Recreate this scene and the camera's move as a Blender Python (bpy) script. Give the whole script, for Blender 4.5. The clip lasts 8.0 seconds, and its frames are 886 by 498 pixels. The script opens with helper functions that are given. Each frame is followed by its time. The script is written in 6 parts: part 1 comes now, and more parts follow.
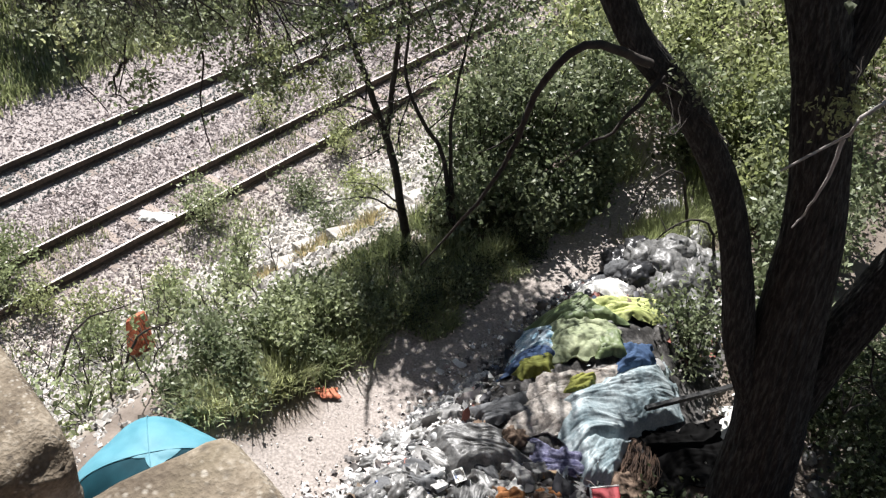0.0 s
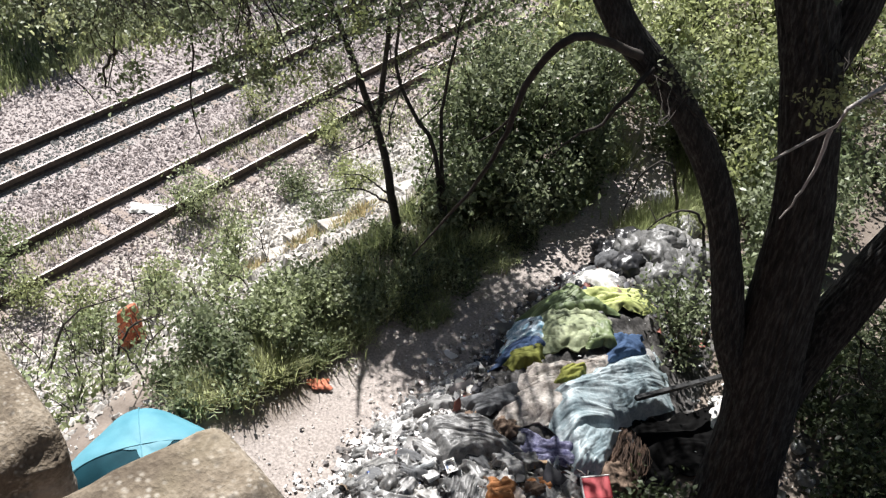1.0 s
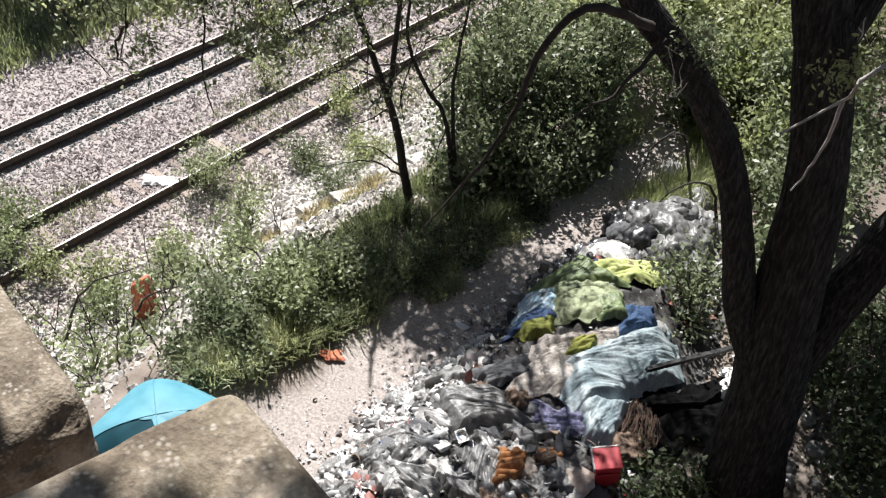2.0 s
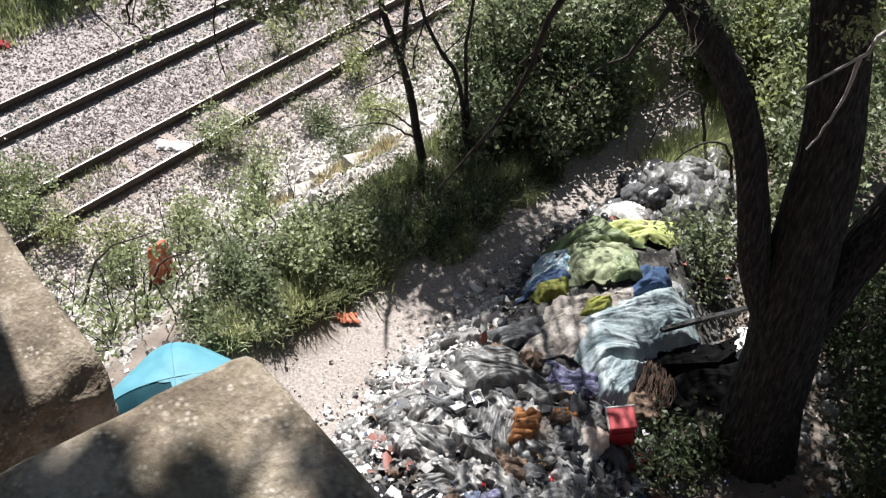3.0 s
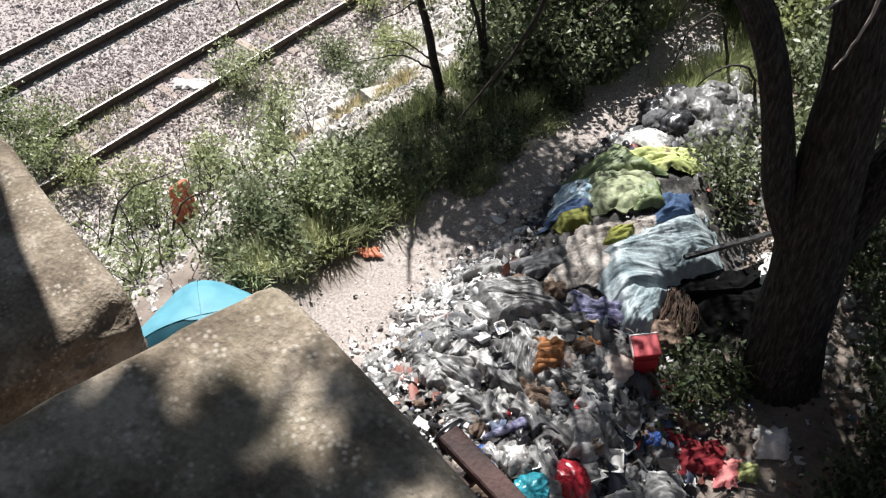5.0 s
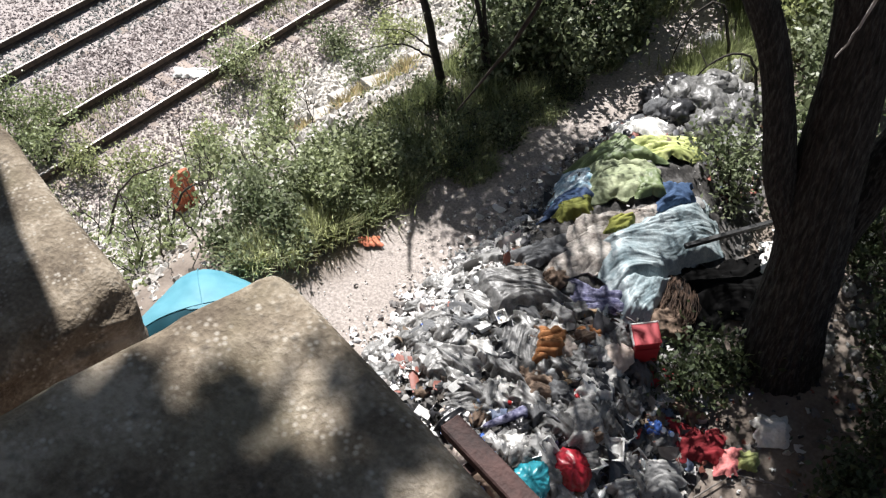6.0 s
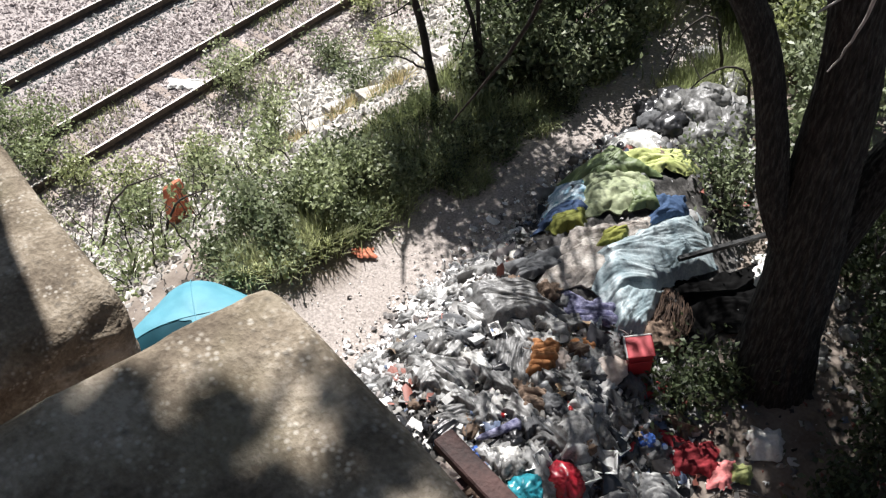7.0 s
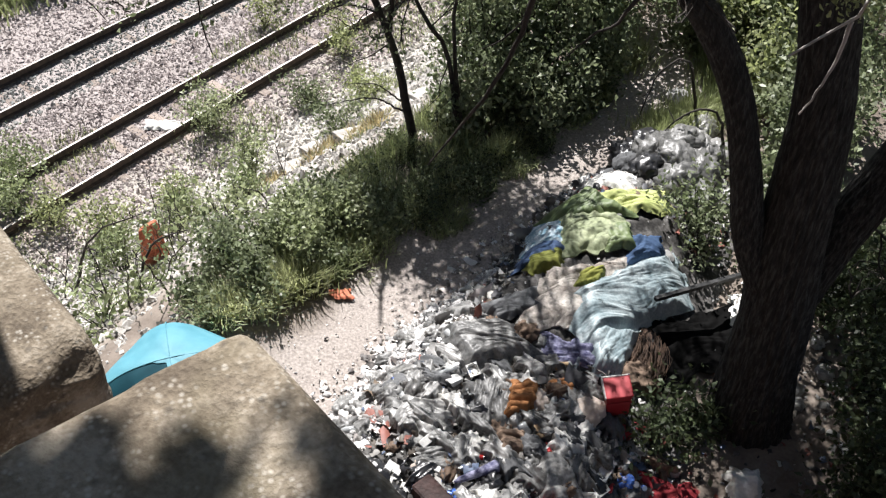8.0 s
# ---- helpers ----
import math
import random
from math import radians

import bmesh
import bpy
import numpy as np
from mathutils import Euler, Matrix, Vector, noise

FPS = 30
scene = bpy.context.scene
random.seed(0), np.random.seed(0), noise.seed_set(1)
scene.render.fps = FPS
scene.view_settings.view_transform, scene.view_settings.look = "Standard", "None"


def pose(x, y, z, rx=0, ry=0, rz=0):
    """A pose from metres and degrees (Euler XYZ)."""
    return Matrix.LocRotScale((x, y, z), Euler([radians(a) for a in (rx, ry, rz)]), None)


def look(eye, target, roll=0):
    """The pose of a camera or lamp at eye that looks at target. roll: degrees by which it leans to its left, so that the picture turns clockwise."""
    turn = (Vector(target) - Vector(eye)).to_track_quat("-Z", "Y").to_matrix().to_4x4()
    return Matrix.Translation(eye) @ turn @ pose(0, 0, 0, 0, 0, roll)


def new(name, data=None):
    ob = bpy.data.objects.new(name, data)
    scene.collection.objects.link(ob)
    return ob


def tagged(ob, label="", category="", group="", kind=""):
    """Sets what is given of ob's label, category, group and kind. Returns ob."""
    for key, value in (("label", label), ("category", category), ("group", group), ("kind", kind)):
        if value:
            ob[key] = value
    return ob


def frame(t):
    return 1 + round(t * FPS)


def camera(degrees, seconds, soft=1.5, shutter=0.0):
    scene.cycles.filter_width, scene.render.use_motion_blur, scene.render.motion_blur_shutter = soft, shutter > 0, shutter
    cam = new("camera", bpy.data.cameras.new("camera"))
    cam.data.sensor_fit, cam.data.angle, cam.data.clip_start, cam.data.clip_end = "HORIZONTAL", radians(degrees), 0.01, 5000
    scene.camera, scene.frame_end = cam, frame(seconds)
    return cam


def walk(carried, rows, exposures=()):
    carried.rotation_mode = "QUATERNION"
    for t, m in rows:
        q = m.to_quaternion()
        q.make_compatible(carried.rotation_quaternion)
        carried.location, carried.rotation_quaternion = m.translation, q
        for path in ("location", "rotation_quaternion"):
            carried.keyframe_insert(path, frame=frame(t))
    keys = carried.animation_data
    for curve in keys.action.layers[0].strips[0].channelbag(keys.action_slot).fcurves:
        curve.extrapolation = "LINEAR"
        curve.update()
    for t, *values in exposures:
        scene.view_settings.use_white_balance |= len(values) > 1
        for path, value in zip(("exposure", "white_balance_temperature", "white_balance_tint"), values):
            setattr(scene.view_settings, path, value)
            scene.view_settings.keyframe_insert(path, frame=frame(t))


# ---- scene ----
cam = camera(50.0, 8.0, soft=1.3)
ROWS = [
    (0.0, -0.0397, 0.0307, 9.9612, 51.8881, -3.1766, 39.4771),
    (0.5, -0.0386, 0.0288, 9.9635, 51.7510, -3.3932, 39.2674),
    (1.0, -0.0236, 0.0204, 9.9795, 51.3774, -3.3838, 38.9792),
    (2.5, -0.0005, -0.0002, 10.0086, 48.5305, -2.5147, 39.7865),
    (3.0, 0.0035, -0.0009, 10.0113, 47.3621, -1.9828, 39.8682),
    (3.5, 0.0017, -0.0019, 10.0062, 46.1202, -1.2083, 39.6732),
    (4.0, -0.0025, 0.0011, 9.9989, 44.9430, -0.5387, 39.6398),
    (4.5, 0.0000, 0.0000, 10.0000, 43.9987, -0.2089, 39.7496),
    (5.0, -0.0026, 0.0006, 9.9966, 43.3303, -0.1136, 39.8144),
    (6.5, -0.0068, 0.0038, 9.9908, 42.5916, -0.1207, 39.7865),
    (7.0, -0.0084, 0.0061, 9.9911, 43.3764, -0.4593, 39.6740),
    (7.5, -0.0099, 0.0082, 9.9908, 44.6258, -0.8136, 39.2148),
    (8.0, -0.0126, 0.0112, 9.9880, 45.8420, -1.3308, 38.6247),
]
walk(cam, [(t, pose(*r)) for t, *r in ROWS], exposures=[(0.0, 1.2), (8.0, 1.2)])

# ---- light: midday sun from beyond the tracks, clear sky ----
SUN_AZ, SUN_EL = (-0.80, 0.60), 54.0
world = bpy.data.worlds.new("sky")
scene.world = world
world.use_nodes = True
wt = world.node_tree
sky = wt.nodes.new("ShaderNodeTexSky")
sky.sky_type, sky.sun_disc = "NISHITA", False
sky.sun_elevation = radians(SUN_EL)
sky.sun_rotation = math.atan2(SUN_AZ[0], SUN_AZ[1])
wt.links.new(sky.outputs[0], wt.nodes["Background"].inputs[0])
wt.nodes["Background"].inputs[1].default_value = 0.031
sun = new("sun", bpy.data.lights.new("sun", "SUN"))
sun.data.energy, sun.data.angle, sun.data.color = 5.0, radians(0.53), (1.0, 0.972, 0.96)
_d = Vector((SUN_AZ[0], SUN_AZ[1], 0)).normalized() * math.cos(radians(SUN_EL)) + Vector((0, 0, math.sin(radians(SUN_EL))))
sun.matrix_world = look(_d * 60, (0, 0, 0))


# ---- materials ----
def mat(name, cols, scale=6.0, rough=0.85, bump=0.3, fine=60.0, metal=0.0, stretch=(1, 1, 1), vary=0.0, island=0.0, trans=0.0, alpha=1.0, coat=0.0, spec=0.4, crease=0.0):
    """Procedural surface: broad and fine noise between the colours, bump from both."""
    m = bpy.data.materials.new(name)
    m.use_nodes = True
    nt = m.node_tree
    N, L = nt.nodes.new, nt.links.new
    b = nt.nodes["Principled BSDF"]
    tc, mp = N("ShaderNodeTexCoord"), N("ShaderNodeMapping")
    mp.inputs["Scale"].default_value = stretch
    L(tc.outputs["Object"], mp.inputs["Vector"])
    n1, n2 = N("ShaderNodeTexNoise"), N("ShaderNodeTexNoise")
    n1.inputs["Scale"].default_value, n1.inputs["Detail"].default_value = scale, 5
    n2.inputs["Scale"].default_value, n2.inputs["Detail"].default_value = fine, 3
    L(mp.outputs[0], n1.inputs["Vector"]), L(mp.outputs[0], n2.inputs["Vector"])
    mix = N("ShaderNodeMath")
    mix.operation = "MULTIPLY_ADD"
    mix.inputs[1].default_value = 0.4
    L(n2.outputs[0], mix.inputs[0]), L(n1.outputs[0], mix.inputs[2])
    ramp = N("ShaderNodeValToRGB")
    e = ramp.color_ramp.elements
    e[0].position, e[1].position = 0.5, 0.9
    e[0].color, e[1].color = (*cols[0], 1), (*cols[-1], 1)
    for i, c in enumerate(cols[1:-1], 1):
        e.new(0.5 + 0.4 * i / (len(cols) - 1)).color = (*c, 1)
    L(mix.outputs[0], ramp.inputs[0])
    col = ramp.outputs[0]
    if vary or island:
        h = N("ShaderNodeHueSaturation")
        src = N("ShaderNodeNewGeometry").outputs["Random Per Island"] if island else N("ShaderNodeObjectInfo").outputs["Random"]
        r = N("ShaderNodeMapRange")
        k = vary or island
        r.inputs["To Min"].default_value, r.inputs["To Max"].default_value = 1 - k, 1 + k
        L(src, r.inputs["Value"]), L(r.outputs[0], h.inputs["Value"]), L(col, h.inputs["Color"])
        col = h.outputs[0]
    L(col, b.inputs["Base Color"])
    b.inputs["Roughness"].default_value, b.inputs["Metallic"].default_value = rough, metal
    b.inputs["Specular IOR Level"].default_value = spec
    b.inputs["Coat Weight"].default_value = coat
    b.inputs["Alpha"].default_value = alpha
    if bump:
        bp = N("ShaderNodeBump")
        bp.inputs["Strength"].default_value, bp.inputs["Distance"].default_value = bump, 0.02
        L(mix.outputs[0], bp.inputs["Height"]), L(bp.outputs[0], b.inputs["Normal"])
        if crease:
            rn, b2 = N("ShaderNodeTexNoise"), N("ShaderNodeBump")
            rn.noise_type = "RIDGED_MULTIFRACTAL"
            rn.inputs["Scale"].default_value, rn.inputs["Detail"].default_value, rn.inputs["Distortion"].default_value = crease, 4, 0.8
            L(mp.outputs[0], rn.inputs["Vector"])
            b2.inputs["Strength"].default_value, b2.inputs["Distance"].default_value = 0.55, 0.022
            L(rn.outputs[0], b2.inputs["Height"]), L(bp.outputs[0], b2.inputs["Normal"]), L(b2.outputs[0], b.inputs["Normal"])
    if trans:
        t, mx = N("ShaderNodeBsdfTranslucent"), N("ShaderNodeMixShader")
        mx.inputs[0].default_value = trans
        g = N("ShaderNodeHueSaturation")
        g.inputs["Saturation"].default_value, g.inputs["Value"].default_value = 1.15, 1.5
        L(col, g.inputs["Color"]), L(g.outputs[0], t.inputs[0])
        L(b.outputs[0], mx.inputs[1]), L(t.outputs[0], mx.inputs[2]), L(mx.outputs[0], nt.nodes["Material Output"].inputs[0])
    return m


def leaf_mat(name, lo, hi, trans=0.3, rough=0.5):
    return mat(name, [lo, hi], scale=0.9, rough=rough, bump=0, fine=9, island=0.45, trans=trans, spec=0.3)


def stone_mat():
    """Old sandstone: brown grime in patches, dark pits and pale lichen specks."""
    m = mat("weathered sandstone", [(0.066, 0.049, 0.032), (0.152, 0.122, 0.086), (0.285, 0.245, 0.19)], scale=13, fine=150, bump=0.6)
    nt = m.node_tree
    N, L = nt.nodes.new, nt.links.new
    b = nt.nodes["Principled BSDF"]
    co = N("ShaderNodeTexCoord")
    col = b.inputs["Base Color"].links[0].from_socket
    for kind, scale, lo, hi, c, gain in (("noise", 4.5, 0.48, 0.66, (0.10, 0.085, 0.045), 0.6), ("specks", 120, 0.42, 0.15, (0.46, 0.43, 0.37), 0.5), ("specks", 60, 0.40, 0.10, (0.045, 0.036, 0.026), 0.7)):
        tex = N("ShaderNodeTexNoise" if kind == "noise" else "ShaderNodeTexVoronoi")
        tex.inputs["Scale"].default_value = scale
        L(co.outputs["Object"], tex.inputs["Vector"])
        r, mx, gate = N("ShaderNodeMapRange"), N("ShaderNodeMix"), N("ShaderNodeMath")
        r.inputs["From Min"].default_value, r.inputs["From Max"].default_value = lo, hi
        L(tex.outputs["Fac" if kind == "noise" else "Distance"], r.inputs["Value"])
        thin = N("ShaderNodeTexNoise")
        thin.inputs["Scale"].default_value = 9 + scale * 0.11
        L(co.outputs["Object"], thin.inputs["Vector"])
        t = N("ShaderNodeMapRange")
        t.inputs["From Min"].default_value, t.inputs["From Max"].default_value, t.inputs["To Max"].default_value = 0.45, 0.62, gain
        L(thin.outputs[0], t.inputs["Value"])
        gate.operation = "MULTIPLY"
        L(r.outputs[0], gate.inputs[0]), L(t.outputs[0], gate.inputs[1])
        mx.data_type = "RGBA"
        mx.inputs["B"].default_value = (*c, 1)
        L(gate.outputs[0], mx.inputs["Factor"]), L(col, mx.inputs["A"])
        col = mx.outputs["Result"]
    L(col, b.inputs["Base Color"])
    return m


M_STONE = stone_mat()
M_BRICK = mat("old red brick", [(0.10, 0.062, 0.048), (0.20, 0.125, 0.095)], scale=14, fine=90, bump=0.6)
M_RUST = mat("rusted steel", [(0.018, 0.010, 0.009), (0.055, 0.027, 0.023)], scale=12, fine=90, rough=0.8, bump=0.5)
M_RAIL = mat("rail steel, brown sides", [(0.035, 0.026, 0.022), (0.09, 0.065, 0.05)], scale=9, fine=60, rough=0.7, bump=0.3)
M_RAILTOP = mat("worn rail head", [(0.20, 0.185, 0.17), (0.36, 0.34, 0.32)], scale=5, fine=50, rough=0.5, metal=0.6, bump=0.05)
M_SLEEPER = mat("weathered sleeper", [(0.17, 0.135, 0.115), (0.33, 0.275, 0.24)], scale=8, fine=50, stretch=(1, 6, 6), bump=0.6, vary=0.25)
M_BALLAST = mat("ballast stones", [(0.20, 0.170, 0.162), (0.41, 0.36, 0.345)], scale=1.2, fine=25, rough=0.9, bump=0.5, island=0.24)
M_GREYBALLAST = mat("grey track ballast", [(0.13, 0.13, 0.125), (0.27, 0.27, 0.255)], scale=1.2, fine=25, rough=0.9, bump=0.5, island=0.24)
M_RUBBLE = mat("pale limestone rubble", [(0.26, 0.245, 0.225), (0.54, 0.515, 0.48)], scale=2, fine=25, rough=0.9, bump=0.5, island=0.35)
M_BARK = mat("dark furrowed bark", [(0.006, 0.006, 0.0055), (0.021, 0.020, 0.0185), (0.062, 0.060, 0.056)], scale=34, fine=120, stretch=(1, 1, 0.16), rough=0.95, bump=0.8, crease=0.0)
M_TWIG = mat("dark twig bark", [(0.018, 0.015, 0.013), (0.05, 0.042, 0.035)], scale=9, fine=50, rough=0.9, bump=0.4)
M_DEAD = mat("bleached dead branch", [(0.22, 0.20, 0.18), (0.42, 0.39, 0.36)], scale=9, fine=50, rough=0.9, bump=0.4)
M_LEAF = leaf_mat("broad green leaves", (0.08, 0.105, 0.052), (0.24, 0.265, 0.165), rough=0.45)
# paler copy of the leaf colour, brightened to carry sunlight
M_LEAF_PALE = leaf_mat("leaves with sun in their tone", (0.17, 0.195, 0.085), (0.36, 0.38, 0.225), trans=0.45, rough=0.45)
M_LEAF_GREY = leaf_mat("grey green bramble leaves", (0.12, 0.15, 0.075), (0.29, 0.325, 0.18), trans=0.3, rough=0.36)
M_LEAF_FRESH = leaf_mat("fresh yellow green leaves", (0.14, 0.168, 0.083), (0.37, 0.40, 0.25), trans=0.35, rough=0.45)
# darker copy of the leaf colour, with shade put into its tone
M_LEAF_SHADE = leaf_mat("leaves in shade tone", (0.033, 0.046, 0.023), (0.085, 0.105, 0.052), trans=0.25)
M_GRASS = leaf_mat("fresh grass", (0.14, 0.165, 0.082), (0.32, 0.345, 0.19))
# lighter copy of the grass colour, standing in for sun on the tufts
M_GRASS_LIT = leaf_mat("long grass in lit tone", (0.23, 0.245, 0.13), (0.46, 0.475, 0.30), trans=0.55)
M_GRASS_DRY = leaf_mat("dry straw grass", (0.27, 0.22, 0.13), (0.45, 0.39, 0.24), trans=0.25)


def ground_mat():
    """Trodden earth, with the path, the rubble slope and the ballast bed by their place across the line."""
    m = mat("trodden earth", [(0.10, 0.08, 0.065), (0.22, 0.185, 0.155)], scale=1.5, fine=22, rough=0.95, bump=0.7)
    nt = m.node_tree
    N, L = nt.nodes.new, nt.links.new
    b = nt.nodes["Principled BSDF"]
    geo, sep = N("ShaderNodeNewGeometry"), N("ShaderNodeSeparateXYZ")
    L(geo.outputs["Position"], sep.inputs[0])
    wob = N("ShaderNodeTexNoise")
    wob.inputs["Scale"].default_value, wob.inputs["Detail"].default_value = 0.9, 5
    L(geo.outputs["Position"], wob.inputs["Vector"])
    xw = N("ShaderNodeMath")
    xw.operation = "MULTIPLY_ADD"
    xw.inputs[1].default_value = 1.6
    L(wob.outputs[0], xw.inputs[0]), L(sep.outputs[0], xw.inputs[2])
    base = b.inputs["Base Color"].links[0].from_socket
    fine = N("ShaderNodeTexNoise")
    fine.inputs["Scale"].default_value, fine.inputs["Detail"].default_value = 30, 6
    L(geo.outputs["Position"], fine.inputs["Vector"])
    for lo, hi, soft, c0, c1 in ((-40, -16.2, 0.8, (0.19, 0.168, 0.158), (0.41, 0.365, 0.35)), (-16.2, -9.3, 0.8, (0.24, 0.22, 0.19), (0.56, 0.52, 0.47)), (-6.1, -4.5, 0.25, (0.20, 0.175, 0.157), (0.36, 0.32, 0.292))):
        a, c, mul, mix, cr = N("ShaderNodeMapRange"), N("ShaderNodeMapRange"), N("ShaderNodeMath"), N("ShaderNodeMix"), N("ShaderNodeValToRGB")
        a.inputs["From Min"].default_value, a.inputs["From Max"].default_value = lo - soft, lo + soft
        c.inputs["From Min"].default_value, c.inputs["From Max"].default_value = hi + soft, hi - soft
        L(xw.outputs[0], a.inputs["Value"]), L(xw.outputs[0], c.inputs["Value"])
        mul.operation = "MULTIPLY"
        L(a.outputs[0], mul.inputs[0]), L(c.outputs[0], mul.inputs[1])
        cr.color_ramp.elements[0].position, cr.color_ramp.elements[1].position = 0.35, 0.68
        cr.color_ramp.elements[0].color, cr.color_ramp.elements[1].color = (*c0, 1), (*c1, 1)
        L(fine.outputs[0], cr.inputs[0])
        mix.data_type = "RGBA"
        L(mul.outputs[0], mix.inputs["Factor"]), L(base, mix.inputs["A"]), L(cr.outputs[0], mix.inputs["B"])
        base = mix.outputs["Result"]
    L(base, b.inputs["Base Color"])
    return m


M_GROUND = ground_mat()


# ---- mesh tools ----
rng = np.random.default_rng(7)


def sm(a):
    a = np.clip(a, 0, 1)
    return a * a * (3 - 2 * a)


def mesh_of(name, V, F, material, smooth=True):
    """A mesh from vertex and face arrays (all faces with the same number of corners)."""
    V, F = np.asarray(V, np.float32), np.asarray(F, np.int32)
    me = bpy.data.meshes.new(name)
    k = F.shape[1]
    me.vertices.add(len(V)), me.loops.add(F.size), me.polygons.add(len(F))
    me.vertices.foreach_set("co", V.ravel())
    me.loops.foreach_set("vertex_index", F.ravel())
    me.polygons.foreach_set("loop_start", np.arange(len(F), dtype=np.int32) * k)
    me.polygons.foreach_set("use_smooth", np.full(len(F), smooth))
    me.update(calc_edges=True)
    me.materials.append(material)
    return me


def child(ob, parent, label=""):
    ob.parent = parent
    return tagged(ob, label)


def part(name, bm, material, parent, label="", smooth=False):
    me = bpy.data.meshes.new(name)
    for f in bm.faces:
        f.smooth = smooth
    bm.to_mesh(me)
    bm.free()
    me.materials.append(material)
    return child(new(name, me), parent, label)


def thing(name, m, label, category, group="", kind=""):
    ob = tagged(new(name), label, category, group, kind)
    ob.empty_display_size = 0.1
    ob.matrix_world = m
    return ob


def box_bm(x0, x1, y0, y1, z0, z1, bevel=0.0, seg=2, bm=None):
    own = bm is None
    bm = bm or bmesh.new()
    r = bmesh.ops.create_cube(bm, size=1)
    bmesh.ops.transform(bm, verts=r["verts"], matrix=Matrix.Translation(((x0 + x1) / 2, (y0 + y1) / 2, (z0 + z1) / 2)) @ Matrix.Diagonal((x1 - x0, y1 - y0, z1 - z0, 1)))
    if bevel:
        es = {e for v in r["verts"] for e in v.link_edges}
        bmesh.ops.bevel(bm, geom=list(es), offset=bevel, segments=seg, affect="EDGES", profile=0.5)
    return bm


def tubes(paths, seg=6):
    """Vertices and quads of round tapered tubes: each path is (points, radii)."""
    VV, FF, off = [], [], 0
    for P, R in paths:
        P, R = np.asarray(P, float), np.asarray(R, float)
        T = np.gradient(P, axis=0)
        T /= np.linalg.norm(T, axis=1)[:, None] + 1e-9
        ref = np.array([0.31, 0.17, 0.93]) if abs(T[0, 2]) < 0.8 else np.array([0.93, 0.31, 0.17])
        A = np.cross(T, ref)
        A /= np.linalg.norm(A, axis=1)[:, None] + 1e-9
        B = np.cross(T, A)
        ang = np.arange(seg) * 2 * np.pi / seg
        ring = P[:, None] + R[:, None, None] * (np.cos(ang)[None, :, None] * A[:, None] + np.sin(ang)[None, :, None] * B[:, None])
        n = len(P)
        VV.append(ring.reshape(-1, 3))
        i = np.arange(n - 1)[:, None] * seg + np.arange(seg)[None]
        j = np.arange(n - 1)[:, None] * seg + (np.arange(seg)[None] + 1) % seg
        FF.append(np.stack([i, j, j + seg, i + seg], -1).reshape(-1, 4) + off)
        off += n * seg
    return np.concatenate(VV), np.concatenate(FF)


def smooth_path(pts, n=14, jitter=0.0):
    """A flowing line through a few points."""
    P = np.asarray(pts, float)
    d = np.r_[0, np.cumsum(np.linalg.norm(np.diff(P, axis=0), axis=1))]
    Q = np.vstack([2 * P[0] - P[1], P, 2 * P[-1] - P[-2]])
    s = np.linspace(0, d[-1], n)
    k = np.clip(np.searchsorted(d, s, "right") - 1, 0, len(P) - 2)
    u = ((s - d[k]) / (d[k + 1] - d[k]))[:, None]
    a, b, c, e = Q[k], Q[k + 1], Q[k + 2], Q[k + 3]
    out = 0.5 * (2 * b + (c - a) * u + (2 * a - 5 * b + 4 * c - e) * u ** 2 + (3 * b - a - 3 * c + e) * u ** 3)
    if jitter:
        out[1:] += rng.normal(0, jitter, out[1:].shape)
    return out


def leaf_quads(C, size, narrow=0.55, droop=0.2, up=0.22):
    """One folded diamond a leaf, at the centres C, facing mostly upward."""
    n = len(C)
    D = rng.normal(0, 1, (n, 3))
    D[:, 2] -= droop
    D /= np.linalg.norm(D, axis=1)[:, None]
    U = rng.normal(0, 1, (n, 3)) + np.array([0, 0, up * 3])
    S = np.cross(D, U)
    S /= np.linalg.norm(S, axis=1)[:, None] + 1e-9
    N = np.cross(S, D)
    L = (size * rng.uniform(0.55, 1.25, n))[:, None]
    W = L * narrow * 0.5
    V = np.stack([C - D * L * 0.5, C + S * W + N * W * 0.35, C + D * L * 0.5 - N * L * 0.12, C - S * W + N * W * 0.35], 1).reshape(-1, 3)
    return V, np.arange(4 * n).reshape(n, 4)


def clumps(centres, per, spread):
    """Leaf centres: a loose ball of leaves round each clump centre."""
    c = np.repeat(np.asarray(centres, float), per, 0)
    return c + rng.normal(0, 1, c.shape) * spread


def grow(start, direction, length, radius, depth, paths, tips, bend=0.25, kids=3, lift=0.1, spread=0.8):
    """Recursive limb: a bent tapered tube, then side limbs along its outer half; tips collect leaf places."""
    n = 6
    P, d = [np.asarray(start, float)], np.asarray(direction, float)
    d = d / np.linalg.norm(d)
    for i in range(n - 1):
        d = d + rng.normal(0, bend, 3) * 0.5 + np.array([0, 0, lift * 0.3])
        d /= np.linalg.norm(d)
        P.append(P[-1] + d * length / (n - 1))
    P = np.array(P)
    paths.append((P, np.linspace(radius, radius * (0.45 if depth else 0.2), n)))
    if depth == 0:
        tips.extend(P[2:])
        return
    for i in range(kids):
        k = rng.integers(2, n)
        side = rng.normal(0, 1, 3)
        side -= d * (side @ d)
        side /= np.linalg.norm(side)
        grow(P[k], d + side * spread + np.array([0, 0, lift]), length * rng.uniform(0.5, 0.75), radius * 0.5, depth - 1, paths, tips, bend, kids, lift, spread)
    tips.extend(P[3:])


